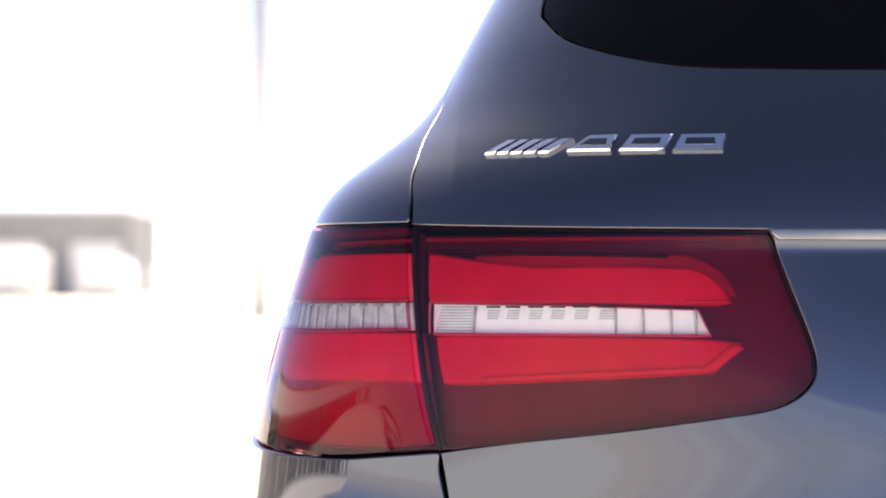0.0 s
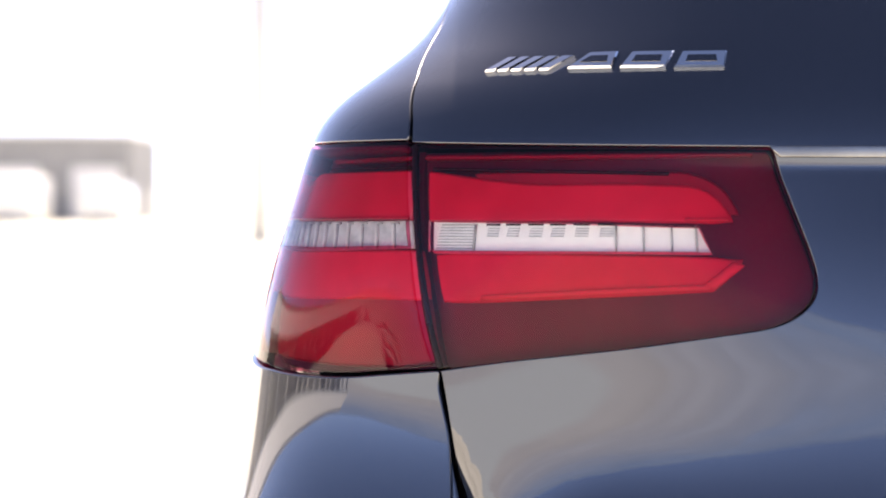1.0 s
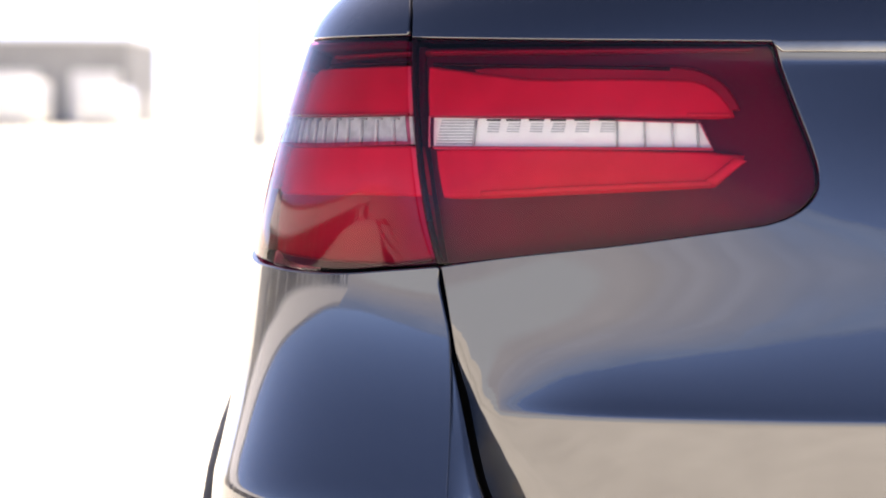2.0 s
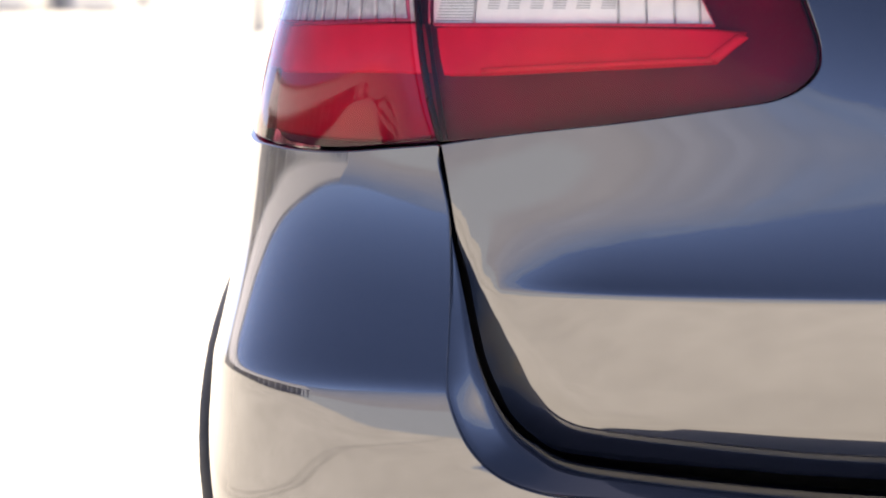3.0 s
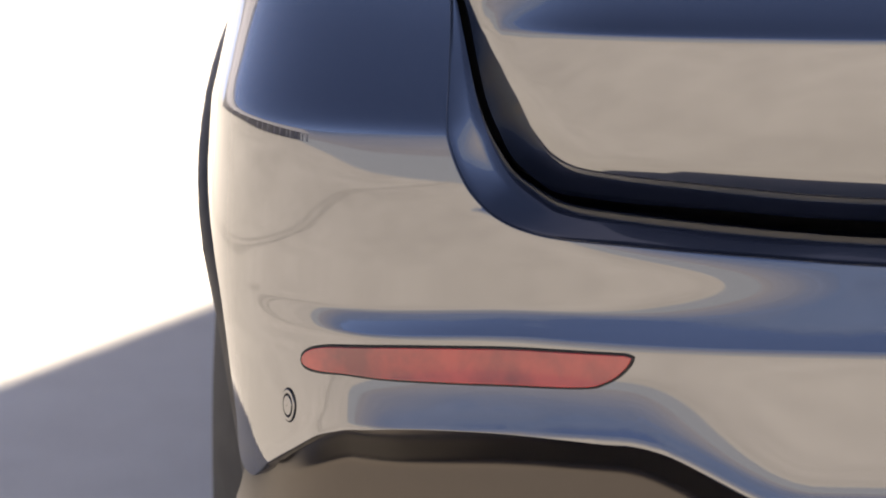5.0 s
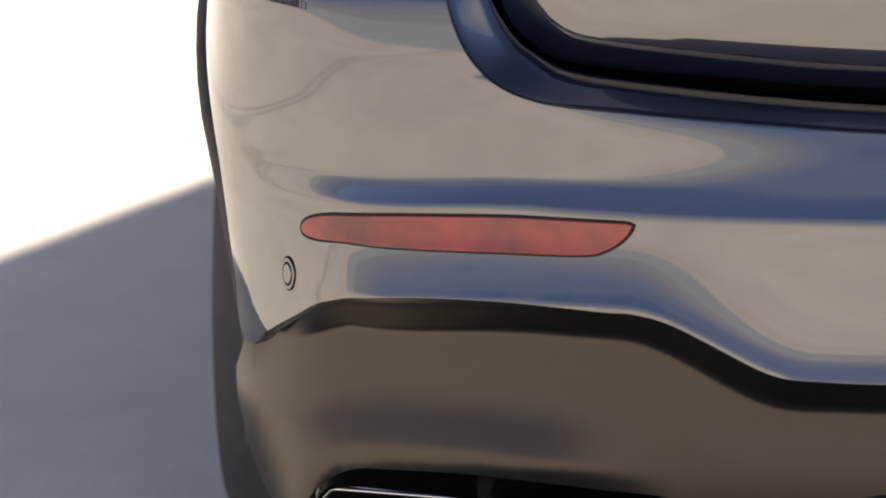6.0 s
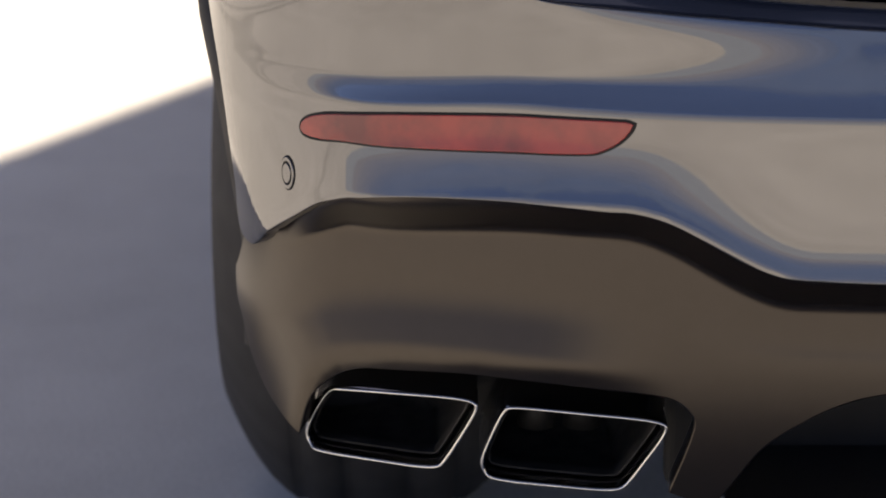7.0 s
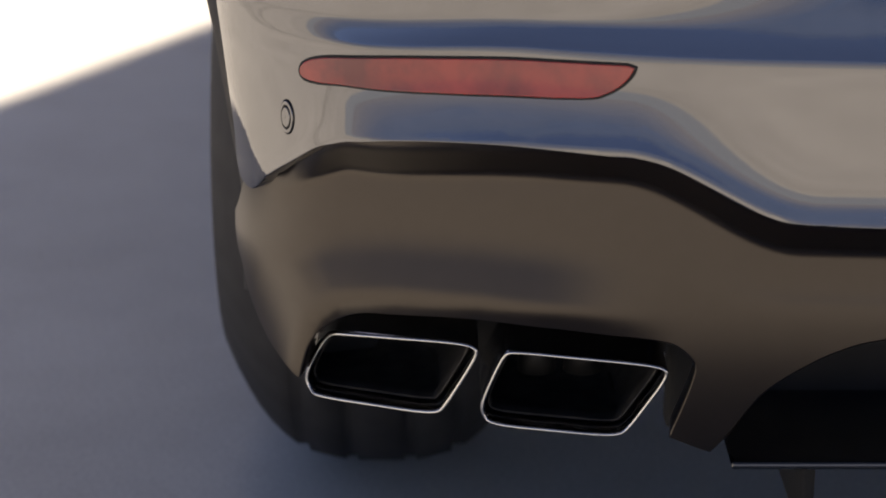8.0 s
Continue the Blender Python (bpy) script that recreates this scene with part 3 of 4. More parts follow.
LIP = [(0.5166, 0.9377), (0.5152, 0.9260), (0.5070, 0.9059), (0.5000, 0.8882), (0.4953, 0.8660), (0.4893, 0.8301), (0.4825, 0.7859), (0.4773, 0.7557), (0.4692, 0.7339),
       (0.4596, 0.7164), (0.4478, 0.7011), (0.4312, 0.6870), (0.4106, 0.6763), (0.3864, 0.6697), (0.3636, 0.6667), (0.3209, 0.6638), (0.2814, 0.6604), (0.2447, 0.6576),
       (0.2106, 0.6548), (0.1585, 0.6508), (0.0, 0.645)]
BUMP_LOW = [(0.0, 0.457), (0.1645, 0.4577), (0.1989, 0.4587), (0.2223, 0.4615), (0.2501, 0.4763), (0.2866, 0.4997), (0.3261, 0.5079), (0.369, 0.5104),
            (0.4685, 0.5106), (0.5288, 0.5062), (0.5942, 0.4985), (0.6376, 0.4890), (0.6910, 0.4692), (0.7281, 0.4535), (0.7483, 0.4402), (0.7661, 0.4325), (0.7800, 0.4318)]
ARCH_EDGE = [(0.7800, 0.4318), (0.7960, 0.4350), (0.8080, 0.4440), (0.8140, 0.4600), (0.8120, 0.4900), (0.8130, 0.5280), (0.8170, 0.5600), (0.8280, 0.5885), (0.8495, 0.6172), (0.8720, 0.6409), (0.92, 0.68), (0.98, 0.73)]


APRON_TOP = [creased("S", p[0], p[1] + 0.004 + 0.010 * float(ease(0.50, 0.62, p[0]))) for p in BUMP_LOW]
BUMP_LOW = [creased("B", *p) for p in BUMP_LOW]
ARCH_EDGE = [creased("B", *p) for p in ARCH_EDGE]


def shifted(pts, ds, dz):
    return [(a + ds, b + dz) for a, b in pts]


# near-black sheets behind the gaps, with the shade put into their colour
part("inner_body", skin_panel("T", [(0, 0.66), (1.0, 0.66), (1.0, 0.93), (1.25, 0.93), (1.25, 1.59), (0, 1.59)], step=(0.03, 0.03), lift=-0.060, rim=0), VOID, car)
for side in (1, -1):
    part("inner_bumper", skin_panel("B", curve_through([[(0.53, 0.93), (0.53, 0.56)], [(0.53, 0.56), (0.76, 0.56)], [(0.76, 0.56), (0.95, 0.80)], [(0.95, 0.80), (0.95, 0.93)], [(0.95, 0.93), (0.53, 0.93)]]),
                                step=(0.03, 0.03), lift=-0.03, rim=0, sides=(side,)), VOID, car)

tail_outline = curve_through([SEAM_UP, [(0.6210, 1.1248), (0.4316, 1.1212), (0.2525, 1.1190)],
                              [(0.2525, 1.1190)] + shifted(LAMP_EDGE[1:-1], -0.0028, -0.0014) + [(0.5122, 0.9360)],
                              SEAM_LOW, [(0.0, 0.664), (0.0, 1.248)], GLASS_EDGE, [(0.78, 1.60), (0.985, 1.60)]])
part("tailgate", skin_panel("T", tail_outline), PAINT, car, "dark blue metallic tailgate with a sharp crease")
glass_outline = curve_through([[(max(a - 0.004, 0.0), b + 0.003) for a, b in GLASS_EDGE], [(0.776, 1.603), (0.0, 1.603)], [(0.0, 1.603), (0.0, 1.251)]])
part("rear_window", skin_panel("T", glass_outline, step=(0.02, 0.015), lift=-0.002), GLASS, car, "black tinted rear window")

quarter_outline = curve_through([shifted(SEAM_UP, 0.010, 0.001), [(0.6329, 1.1272), (0.73, 1.1272), (0.9626, 1.128), (1.3, 1.13)], [(1.3, 1.13), (1.3, 1.60)], [(1.3, 1.60), (0.995, 1.601)]])
for side in (1, -1):
    part("quarter_panel", skin_panel("T", quarter_outline, sides=(side,)), PAINT, car)

bump_outline = curve_through([[(1.12, 0.945), (0.9, 0.932), (0.8101, 0.930), (0.7397, 0.9285), (0.6498, 0.929), (0.5682, 0.934), (0.5166, 0.9377)],
                              LIP, [LIP[-1], BUMP_LOW[0]], BUMP_LOW, ARCH_EDGE, [ARCH_EDGE[-1], (1.03, 0.80), (1.12, 0.945)]])
part("bumper", skin_panel("B", bump_outline, step=(0.0055, 0.0025)), PAINT, car, "dark blue glossy rear bumper with sculpted creases")


def resampled(pts, n):
    p = [Vector(a) for a in curve_through([pts])] + [Vector(pts[-1])]
    d = [0.0]
    for a, b in zip(p[:-1], p[1:]):
        d.append(d[-1] + (b - a).length)
    out = []
    for k in range(n):
        u = d[-1] * k / (n - 1)
        i = max(0, min(len(p) - 2, int(np.searchsorted(d, u)) - 1))
        w = (u - d[i]) / max(d[i + 1] - d[i], 1e-9)
        out.append(p[i].lerp(p[i + 1], w))
    return out


def bumper_ledge():
    """The recessed step of the bumper that runs round the tailgate's lower edge."""
    lip, inner = resampled(LIP, 110), resampled(STEP_IN, 110)
    rows = []
    a = np.array([skin_point("B", p[0], p[1]) for p in lip])
    na = np.array([skin_normal("B", p[0], p[1]) for p in lip])
    b = np.array([skin_point("B", p[0], p[1]) for p in inner])
    b[:, 1] += 0.003 + 0.019 * ease(0.80, 0.69, b[:, 2])
    for u, push in ((0.0, -0.0030), (0.06, -0.0036), (0.2, -0.0030), (0.45, -0.0020), (0.7, -0.0010), (1.0, 0.0)):
        row = a * (1 - u) + b * u + na * push * (1 if u < 1 else 0)
        rows.append(row)
    rows.append(b + np.array([0, 0.07, 0]))
    left = [[tuple(p) for p in row] for row in rows]
    return [[mirrored(p) for p in row] + list(reversed(row))[1:] for row in left]


part("bumper_step", ribbon(bumper_ledge()), PAINT, car)

APRON_SIDE = [(0.838, 0.412), (0.8364, 0.3907), (0.8297, 0.3606), (0.8103, 0.3407), (0.7898, 0.3131), (0.7586, 0.2881), (0.7235, 0.2716), (0.6965, 0.2583)]
RECESS = [(0.6965, 0.2583), (0.6812, 0.2760), (0.6618, 0.2962), (0.6371, 0.3118), (0.6088, 0.3238), (0.5756, 0.3321), (0.5305, 0.3348), (0.4463, 0.3402), (0.3622, 0.3381), (0.3342, 0.3363), (0.2958, 0.3340), (0.2774, 0.3301), (0.2666, 0.3206), (0.2624, 0.3081), (0.2703, 0.2789), (0.2843, 0.2429)]
TUNNEL = [(0.2574, 0.2310), (0.2422, 0.2513), (0.2186, 0.2901), (0.1908, 0.3173), (0.1682, 0.3333), (0.1474, 0.3416), (0.08, 0.360), (0.0, 0.366)]
skirt_outline = curve_through([APRON_TOP, [APRON_TOP[-1], (0.838, 0.430)], [(0.838, 0.430), APRON_SIDE[0]], APRON_SIDE, RECESS, [RECESS[-1], TUNNEL[0]], TUNNEL, [TUNNEL[-1], APRON_TOP[0]]])
part("rear_apron", skin_panel("S", skirt_outline, soft=0.002, rim=0.030, step=(0.005, 0.0024)), APRON, car, "satin dark lower apron with exhaust recesses")


# ---- tail lamps ----
lamp_right = curve_through([[(0.6162, 1.1214), (0.4316, 1.1192), (0.2565, 1.1167)], LAMP_EDGE,
                            [(0.5112, 0.9396), (0.5172, 0.9402)], [(0.5172, 0.9402), (0.5360, 0.9736), (0.5683, 1.0289), (0.6000, 1.0847), (0.6216, 1.1214)], [(0.6216, 1.1214), (0.6162, 1.1214)]])
lamp_left = curve_through([[(0.6295, 1.1235), (0.7291, 1.1235), (0.9626, 1.124), (1.2, 1.125)], [(1.2, 1.125), (1.2, 0.955)],
                           [(1.2, 0.955), (1.0, 0.937), (0.9, 0.9342), (0.8243, 0.9323), (0.7474, 0.9305), (0.6534, 0.931), (0.5693, 0.9366), (0.5241, 0.9410)],
                           [(0.5241, 0.9410), (0.5465, 0.9736), (0.5787, 1.0289), (0.6105, 1.0847), (0.6295, 1.1235)]])
BAR_R = [(0.5657, 1.0591), (0.4167, 1.0578), (0.2981, 1.0545), (0.285, 1.0335), (0.4107, 1.0337), (0.5554, 1.0336)]
BAR_L = [(0.9955, 1.0594), (0.8, 1.0596), (0.5985, 1.0599), (0.5845, 1.0375), (0.75, 1.035), (0.96, 1.0346)]
UP_R = [[(0.5933, 1.1001), (0.5181, 1.0929), (0.4586, 1.0880), (0.3923, 1.0878), (0.3250, 1.0870), (0.3050, 1.0850), (0.2890, 1.0765), (0.2757, 1.0620)], [(0.2757, 1.0620), (0.5743, 1.0625)], [(0.5743, 1.0625), (0.5933, 1.1001)]]
LOW_R = [[(0.551, 1.0304), (0.4097, 1.0301), (0.2638, 1.0283)], [(0.2638, 1.0283), (0.2690, 1.020), (0.281, 1.0067)], [(0.281, 1.0067), (0.3519, 1.0017), (0.4717, 0.9963), (0.5292, 0.9955)], [(0.5292, 0.9955), (0.551, 1.0304)]]
UP_L = [[(0.6267, 1.1012), (0.88, 1.1013)], [(0.88, 1.1013), (0.93, 1.090), (0.97, 1.0637)], [(0.97, 1.0637), (0.6067, 1.0632)], [(0.6067, 1.0632), (0.6267, 1.1012)]]
LOW_L = [[(0.5817, 1.0332), (0.94, 1.0318)], [(0.94, 1.0318), (0.92, 0.995)], [(0.92, 0.995), (0.5578, 0.9964)], [(0.5578, 0.9964), (0.5817, 1.0332)]]


STEP_R = [[(0.5300, 1.0990), (0.4200, 1.0990), (0.3400, 1.0985), (0.3080, 1.0960), (0.2860, 1.0850), (0.2720, 1.0680)], [(0.2720, 1.0680), (0.3100, 1.0700)], [(0.3100, 1.0700), (0.5100, 1.0850)], [(0.5100, 1.0850), (0.5300, 1.0990)]]


def as_segments(loop):
    return [[loop[i], loop[(i + 1) % len(loop)]] for i in range(len(loop))]


def tail_lamp(outline, bar, upper, lower, side, name_label, dividers):
    lamp = part("tail_lamp", skin_panel("T", outline, step=(0.02, 0.012), lift=-0.024, rim=0.01, sides=(side,)), RED_DARK, car, name_label)
    hole = curve_through(as_segments(bar))
    part("lens", skin_panel("T", outline, [hole], step=(0.012, 0.006), sides=(side,), rim=0.002), LENS_RED, lamp, "glossy red lamp lens")
    part("clear_lens", skin_panel("T", hole, step=(0.012, 0.006), lift=-0.0006, sides=(side,), rim=0.004, soft=0.0004), LENS_CLEAR, lamp, "clear lamp lens strip")
    for shape in (upper, lower):
        part("reflector", skin_panel("T", curve_through(shape), step=(0.014, 0.006), lift=-0.012, rim=0.010, soft=0.003, sides=(side,)), RED_PANEL, lamp, "bright red lamp reflector")
    part("light_bar", skin_panel("T", hole, step=(0.014, 0.006), lift=-0.010, rim=0.004, soft=0.0004, sides=(side,)), LED_WHITE if dividers else LED_GREY, lamp, "white lamp optics strip")
    return lamp


def skin_bar(kind, p0, p1, width, lift, high, side, parts=8):
    """A thin raised bar laid on the skin from p0 to p1, both in (s, z)."""
    rows = []
    for k in range(parts + 1):
        u = k / parts
        s0, z0 = p0[0] + (p1[0] - p0[0]) * u, p0[1] + (p1[1] - p0[1]) * u
        d = Vector(((p1[0] - p0[0]) * S_WIDE, p1[1] - p0[1])).normalized()
        ds, dz = -d.y * width / 2 / S_WIDE, d.x * width / 2
        row = []
        for w, h in ((-1, lift - 0.002), (-1, lift + high * 0.5), (-0.6, lift + high), (0.6, lift + high), (1, lift + high * 0.5), (1, lift - 0.002)):
            q = skin_point(kind, s0 + ds * w, z0 + dz * w) + skin_normal(kind, s0 + ds * w, z0 + dz * w) * h
            row.append(tuple(q) if side == 1 else mirrored(q))
        rows.append(row)
    bm = ribbon(rows, closed=True)
    bmesh.ops.holes_fill(bm, edges=[e for e in bm.edges if e.is_boundary])
    return bm


def lamp_details(inner, outer, side):
    """Optics of the light strips and the pale light guides."""
    for k in range(9):                                  # fine louvres of the inner strip
        z = 1.0375 + 0.0024 * k
        part("louvre", skin_bar("T", (0.553, z), (0.508, z), 0.0009, -0.0098, 0.0012, side, 3), LED_GREY, inner)
    for x in (0.505, 0.3621, 0.3384, 0.3156, 0.296):    # chamber walls
        part("divider", skin_bar("T", (x, 1.0345), (x + 0.0048, 1.0565), 0.0011, -0.0098, 0.0035, side, 3), LED_GREY, inner)
    for x in (0.494, 0.472, 0.448, 0.426, 0.403, 0.380):  # small emitters under the top edge
        for k in range(4):
            part("emitter", skin_bar("T", (x, 1.0475 + 0.0021 * k), (x - 0.0125, 1.0474 + 0.0021 * k), 0.0008, -0.0098, 0.0009, side, 2), LED_GREY, inner)
        part("emitter", skin_bar("T", (x + 0.003, 1.0568), (x - 0.012, 1.0567), 0.0013, -0.0098, 0.002, side, 2), BLACK_PLASTIC, inner)
    part("strip_edge", skin_bar("T", (0.555, 1.0348), (0.287, 1.0348), 0.0016, -0.0098, 0.003, side, 24), LED_WHITE, inner)
    part("light_guide", skin_bar("T", (0.4850, 0.9966), (0.2830, 1.0070), 0.0042, -0.0112, 0.0035, side, 20), RED_RIM, inner, "pale red light guide")
    part("light_guide", skin_bar("T", (0.2830, 1.0070), (0.2640, 1.0262), 0.0065, -0.0112, 0.0035, side, 8), RED_RIM, inner, "pale red light guide")
    part("rib", skin_bar("T", (0.6100, 1.1150), (0.2660, 1.1125), 0.0050, -0.0200, 0.006, side, 24), RED_DEEP, inner, "deep red rib")
    part("rib", skin_bar("T", (0.5900, 1.1045), (0.3300, 1.0985), 0.0030, -0.0200, 0.008, side, 24), BLACK_PLASTIC, inner, "dark lamp rib")
    part("rib", skin_bar("T", (0.8300, 1.1140), (0.6320, 1.1150), 0.0045, -0.0200, 0.006, side, 24), RED_DEEP, outer, "deep red rib")
    part("rib", skin_bar("T", (0.8300, 1.1062), (0.6300, 1.1065), 0.0030, -0.0200, 0.008, side, 24), BLACK_PLASTIC, outer, "dark lamp rib")
    part("light_guide", skin_bar("T", (0.310, 1.0612), (0.277, 1.0612), 0.0022, -0.0105, 0.002, side, 6), RED_RIM, inner, "pale red light guide")
    part("light_guide", skin_bar("T", (0.99, 1.0612), (0.606, 1.0620), 0.0018, -0.0105, 0.002, side, 20), RED_RIM, outer, "pale red light guide")
    for k in range(11):                                 # slanted prisms of the corner strip
        x = 0.615 + 0.029 * k
        part("prism", skin_bar("T", (x, 1.0365), (x + 0.012, 1.0585), 0.0030, -0.0098, 0.0022, side, 3), LED_MID, outer)
        part("emitter", skin_bar("T", (x + 0.002, 1.0580), (x + 0.014, 1.0582), 0.0012, -0.0090, 0.002, side, 2), LED_GREY, outer)


for side in (1, -1):
    inner = tail_lamp(lamp_right, BAR_R, UP_R, LOW_R, side, "red tail lamp set into the tailgate", True)
    outer = tail_lamp(lamp_left, BAR_L, UP_L, LOW_L, side, "red tail lamp wrapped round the car's corner", False)
    low = curve_through([[(0.556, 0.9925), (0.92, 0.991)], [(0.92, 0.991), (0.87, 0.942)], [(0.87, 0.942), (0.62, 0.938), (0.533, 0.9455)], [(0.533, 0.9455), (0.556, 0.9925)]])
    part("lower_reflector", skin_panel("T", low, step=(0.014, 0.006), lift=-0.014, rim=0.008, soft=0.003, sides=(side,)), RED_MID, outer, "deep red lower reflector")
    part("upper_step", skin_panel("T", curve_through(STEP_R), step=(0.014, 0.006), lift=-0.016, rim=0.006, soft=0.003, sides=(side,)), RED_MID, inner, "deep red step of the lamp")
    for z0, z1, m in ((1.1005, 1.1220, RED_DARK), (1.0610, 1.1000, RED_PANEL), (1.0345, 1.0600, LED_GREY), (0.9955, 1.0335, RED_PANEL), (0.9400, 0.9950, RED_MID)):
        part("side_wall", skin_panel("T", curve_through(as_segments([(0.935, z0), (1.19, z0), (1.19, z1), (0.935, z1)])), step=(0.02, 0.012), lift=-0.005, rim=0.018, sides=(side,)), m, outer)
    lamp_details(inner, outer, side)
    part("top_wall", skin_bar("T", (1.18, 1.1222), (0.636, 1.1212), 0.005, -0.026, 0.022, side, 40), RED_DARK, outer)
    path = [(0.6262, 1.1240), (0.6054, 1.0847), (0.5735, 1.0289), (0.5412, 0.9736), (0.5190, 0.9385)]
    for p, q in zip(path[:-1], path[1:]):
        part("seal", skin_bar("T", p, q, 0.0042, -0.010, 0.003, side, 4), VOID, car, "black rubber seal between the lamps")


# ---- chrome strip, reflector, sensor ----
strip = curve_through([[(0.2545, 1.1172), (0.0, 1.1170)], [(0.0, 1.1170), (0.0, 1.1098)], [(0.0, 1.1098), (0.2465, 1.1108)], [(0.2465, 1.1108), (0.2545, 1.1172)]])
part("handle_strip", skin_panel("T", strip, step=(0.02, 0.003), lift=0.004, rim=0.006), SATIN, car, "thin satin silver tailgate strip")

REFLECTOR = [(0.6402, 0.5635), (0.6340, 0.5674), (0.6180, 0.5715), (0.5846, 0.5755), (0.5169, 0.5785), (0.4334, 0.5781), (0.3631, 0.5781), (0.3173, 0.5779), (0.3129, 0.5767), (0.3161, 0.5704),
             (0.3235, 0.5624), (0.3339, 0.5561), (0.3465, 0.5527), (0.3863, 0.5512), (0.4348, 0.5514), (0.4891, 0.5530), (0.5516, 0.5546), (0.6030, 0.5565), (0.6274, 0.5588), (0.6374, 0.5608)]
reflector_loop = curve_through([REFLECTOR[18:] + REFLECTOR[:8], REFLECTOR[7:9], REFLECTOR[8:19]])


def grown(loop, m):
    c = sum((Vector(p) for p in loop), Vector((0, 0))) / len(loop)
    out = []
    n = len(loop)
    for i in range(n):
        a, b = Vector(loop[i - 1]), Vector(loop[(i + 1) % n])
        d = Vector(((b.y - a.y), -(b.x - a.x) * S_WIDE))
        d = d / max(d.length, 1e-9)
        if d.dot(Vector(loop[i]) - c) < 0:
            d = -d
        out.append((loop[i][0] + d.x * m / S_WIDE, loop[i][1] + d.y * m))
    return out


for side in (1, -1):
    r = part("reflector", skin_panel("B", reflector_loop, step=(0.012, 0.005), lift=0.0028, rim=0.006, sides=(side,)), REFLEX, car, "long red bumper reflector with a dark edge")
    part("bezel", skin_panel("B", grown(reflector_loop, 0.0018), [grown(reflector_loop, -0.0002)], step=(0.012, 0.005), lift=0.0020, rim=0.005, soft=0.0006, sides=(side,)), VOID, r, "thin black reflector bezel")


def disc_on_skin(s0, z0, r_in, r_out, lift, side):
    s0, z0 = creased("B", s0, z0)
    base, n = skin_point("B", s0, z0), skin_normal("B", s0, z0)
    n = Vector(n)
    u = Vector((0, 0, 1)).cross(n).normalized()
    v = n.cross(u)
    rows = []
    for r, h in ((r_out, -0.002), (r_out, lift * 0.6), (r_out - 0.0006, lift), (r_in + 0.0004, lift), (r_in, lift * 0.7), (r_in, -0.002)):
        row = []
        for k in range(40):
            a = 2 * math.pi * k / 40
            p = Vector(base) + u * math.cos(a) * r * 0.55 + v * math.sin(a) * r + n * h
            row.append(tuple(p) if side == 1 else mirrored(p))
        rows.append(row)
    return ribbon(rows, closed=True)


for side in (1, -1):
    sensor = part("parking_sensor", disc_on_skin(0.6731, 0.5096, 0.0001, 0.0088, 0.0022, side), PAINT, car, "round parking sensor in body colour", smooth=False)
    part("ring", disc_on_skin(0.6731, 0.5096, 0.0088, 0.0102, 0.0010, side), VOID, sensor, "black sensor gap")
    part("outer_ring", disc_on_skin(0.6731, 0.5096, 0.0102, 0.0140, 0.0016, side), PAINT, sensor, smooth=False)
    part("ring", disc_on_skin(0.6731, 0.5096, 0.0140, 0.0150, 0.0008, side), VOID, sensor, "black sensor gap")


# ---- maker's mark: plain slanted shapes ----
def badge_plate(corners, height=0.0032, inset=None):
    """A slanted chrome plate laid on the tailgate."""
    loop = []
    for i in range(4):
        a, b = Vector(corners[i]), Vector(corners[(i + 1) % 4])
        loop += [a.lerp(b, k / 5) for k in range(5)]
    c = sum(loop, Vector((0, 0))) / len(loop)
    rows = []
    for grow, h in ((1.0, -0.001), (1.0, height * 0.6), (0.94, height), (0.5, height), (0.02, height)):
        row = []
        for p in loop:
            d = p - c
            g = Vector((c.x + d.x * grow, c.y + d.y * (grow if grow < 0.9 else 1 - (1 - grow) * 2.2)))
            q = skin_point("T", g.x, g.y) + skin_normal("T", g.x, g.y) * h
            row.append(tuple(q))
        rows.append(row)
    return ribbon(rows, closed=True)


badge = tagged(new("badge"), "chrome badge of plain slanted plates")
badge.parent = car
for k in range(5):
    x = 0.5831 - 0.0185 * k
    part("slanted_bar", badge_plate([(x, 1.1803), (x - 0.0125, 1.1805), (x - 0.026, 1.1925), (x - 0.0135, 1.1925)], 0.0042), CHROME, badge, smooth=False)
for a, b, c, d in ((0.4750, 0.4260, 0.4355, 0.4660), (0.4175, 0.3715, 0.3775, 0.4195), (0.3640, 0.3180, 0.3275, 0.3690)):
    corners = [(a, 1.1812), (b, 1.1812), (c, 1.1950), (d, 1.1945)]
    mid = sum((Vector(p) for p in corners), Vector((0, 0))) / 4
    field = [((p[0] - mid.x) * 0.66 + mid.x, (p[1] - mid.y) * 0.46 + mid.y) for p in corners]
    plate = part("slanted_plate", badge_plate(corners, 0.0046), CHROME, badge, smooth=False)
    part("field", badge_plate(field, 0.0051), PAINT, plate, "dark blue field of the plate", smooth=False)


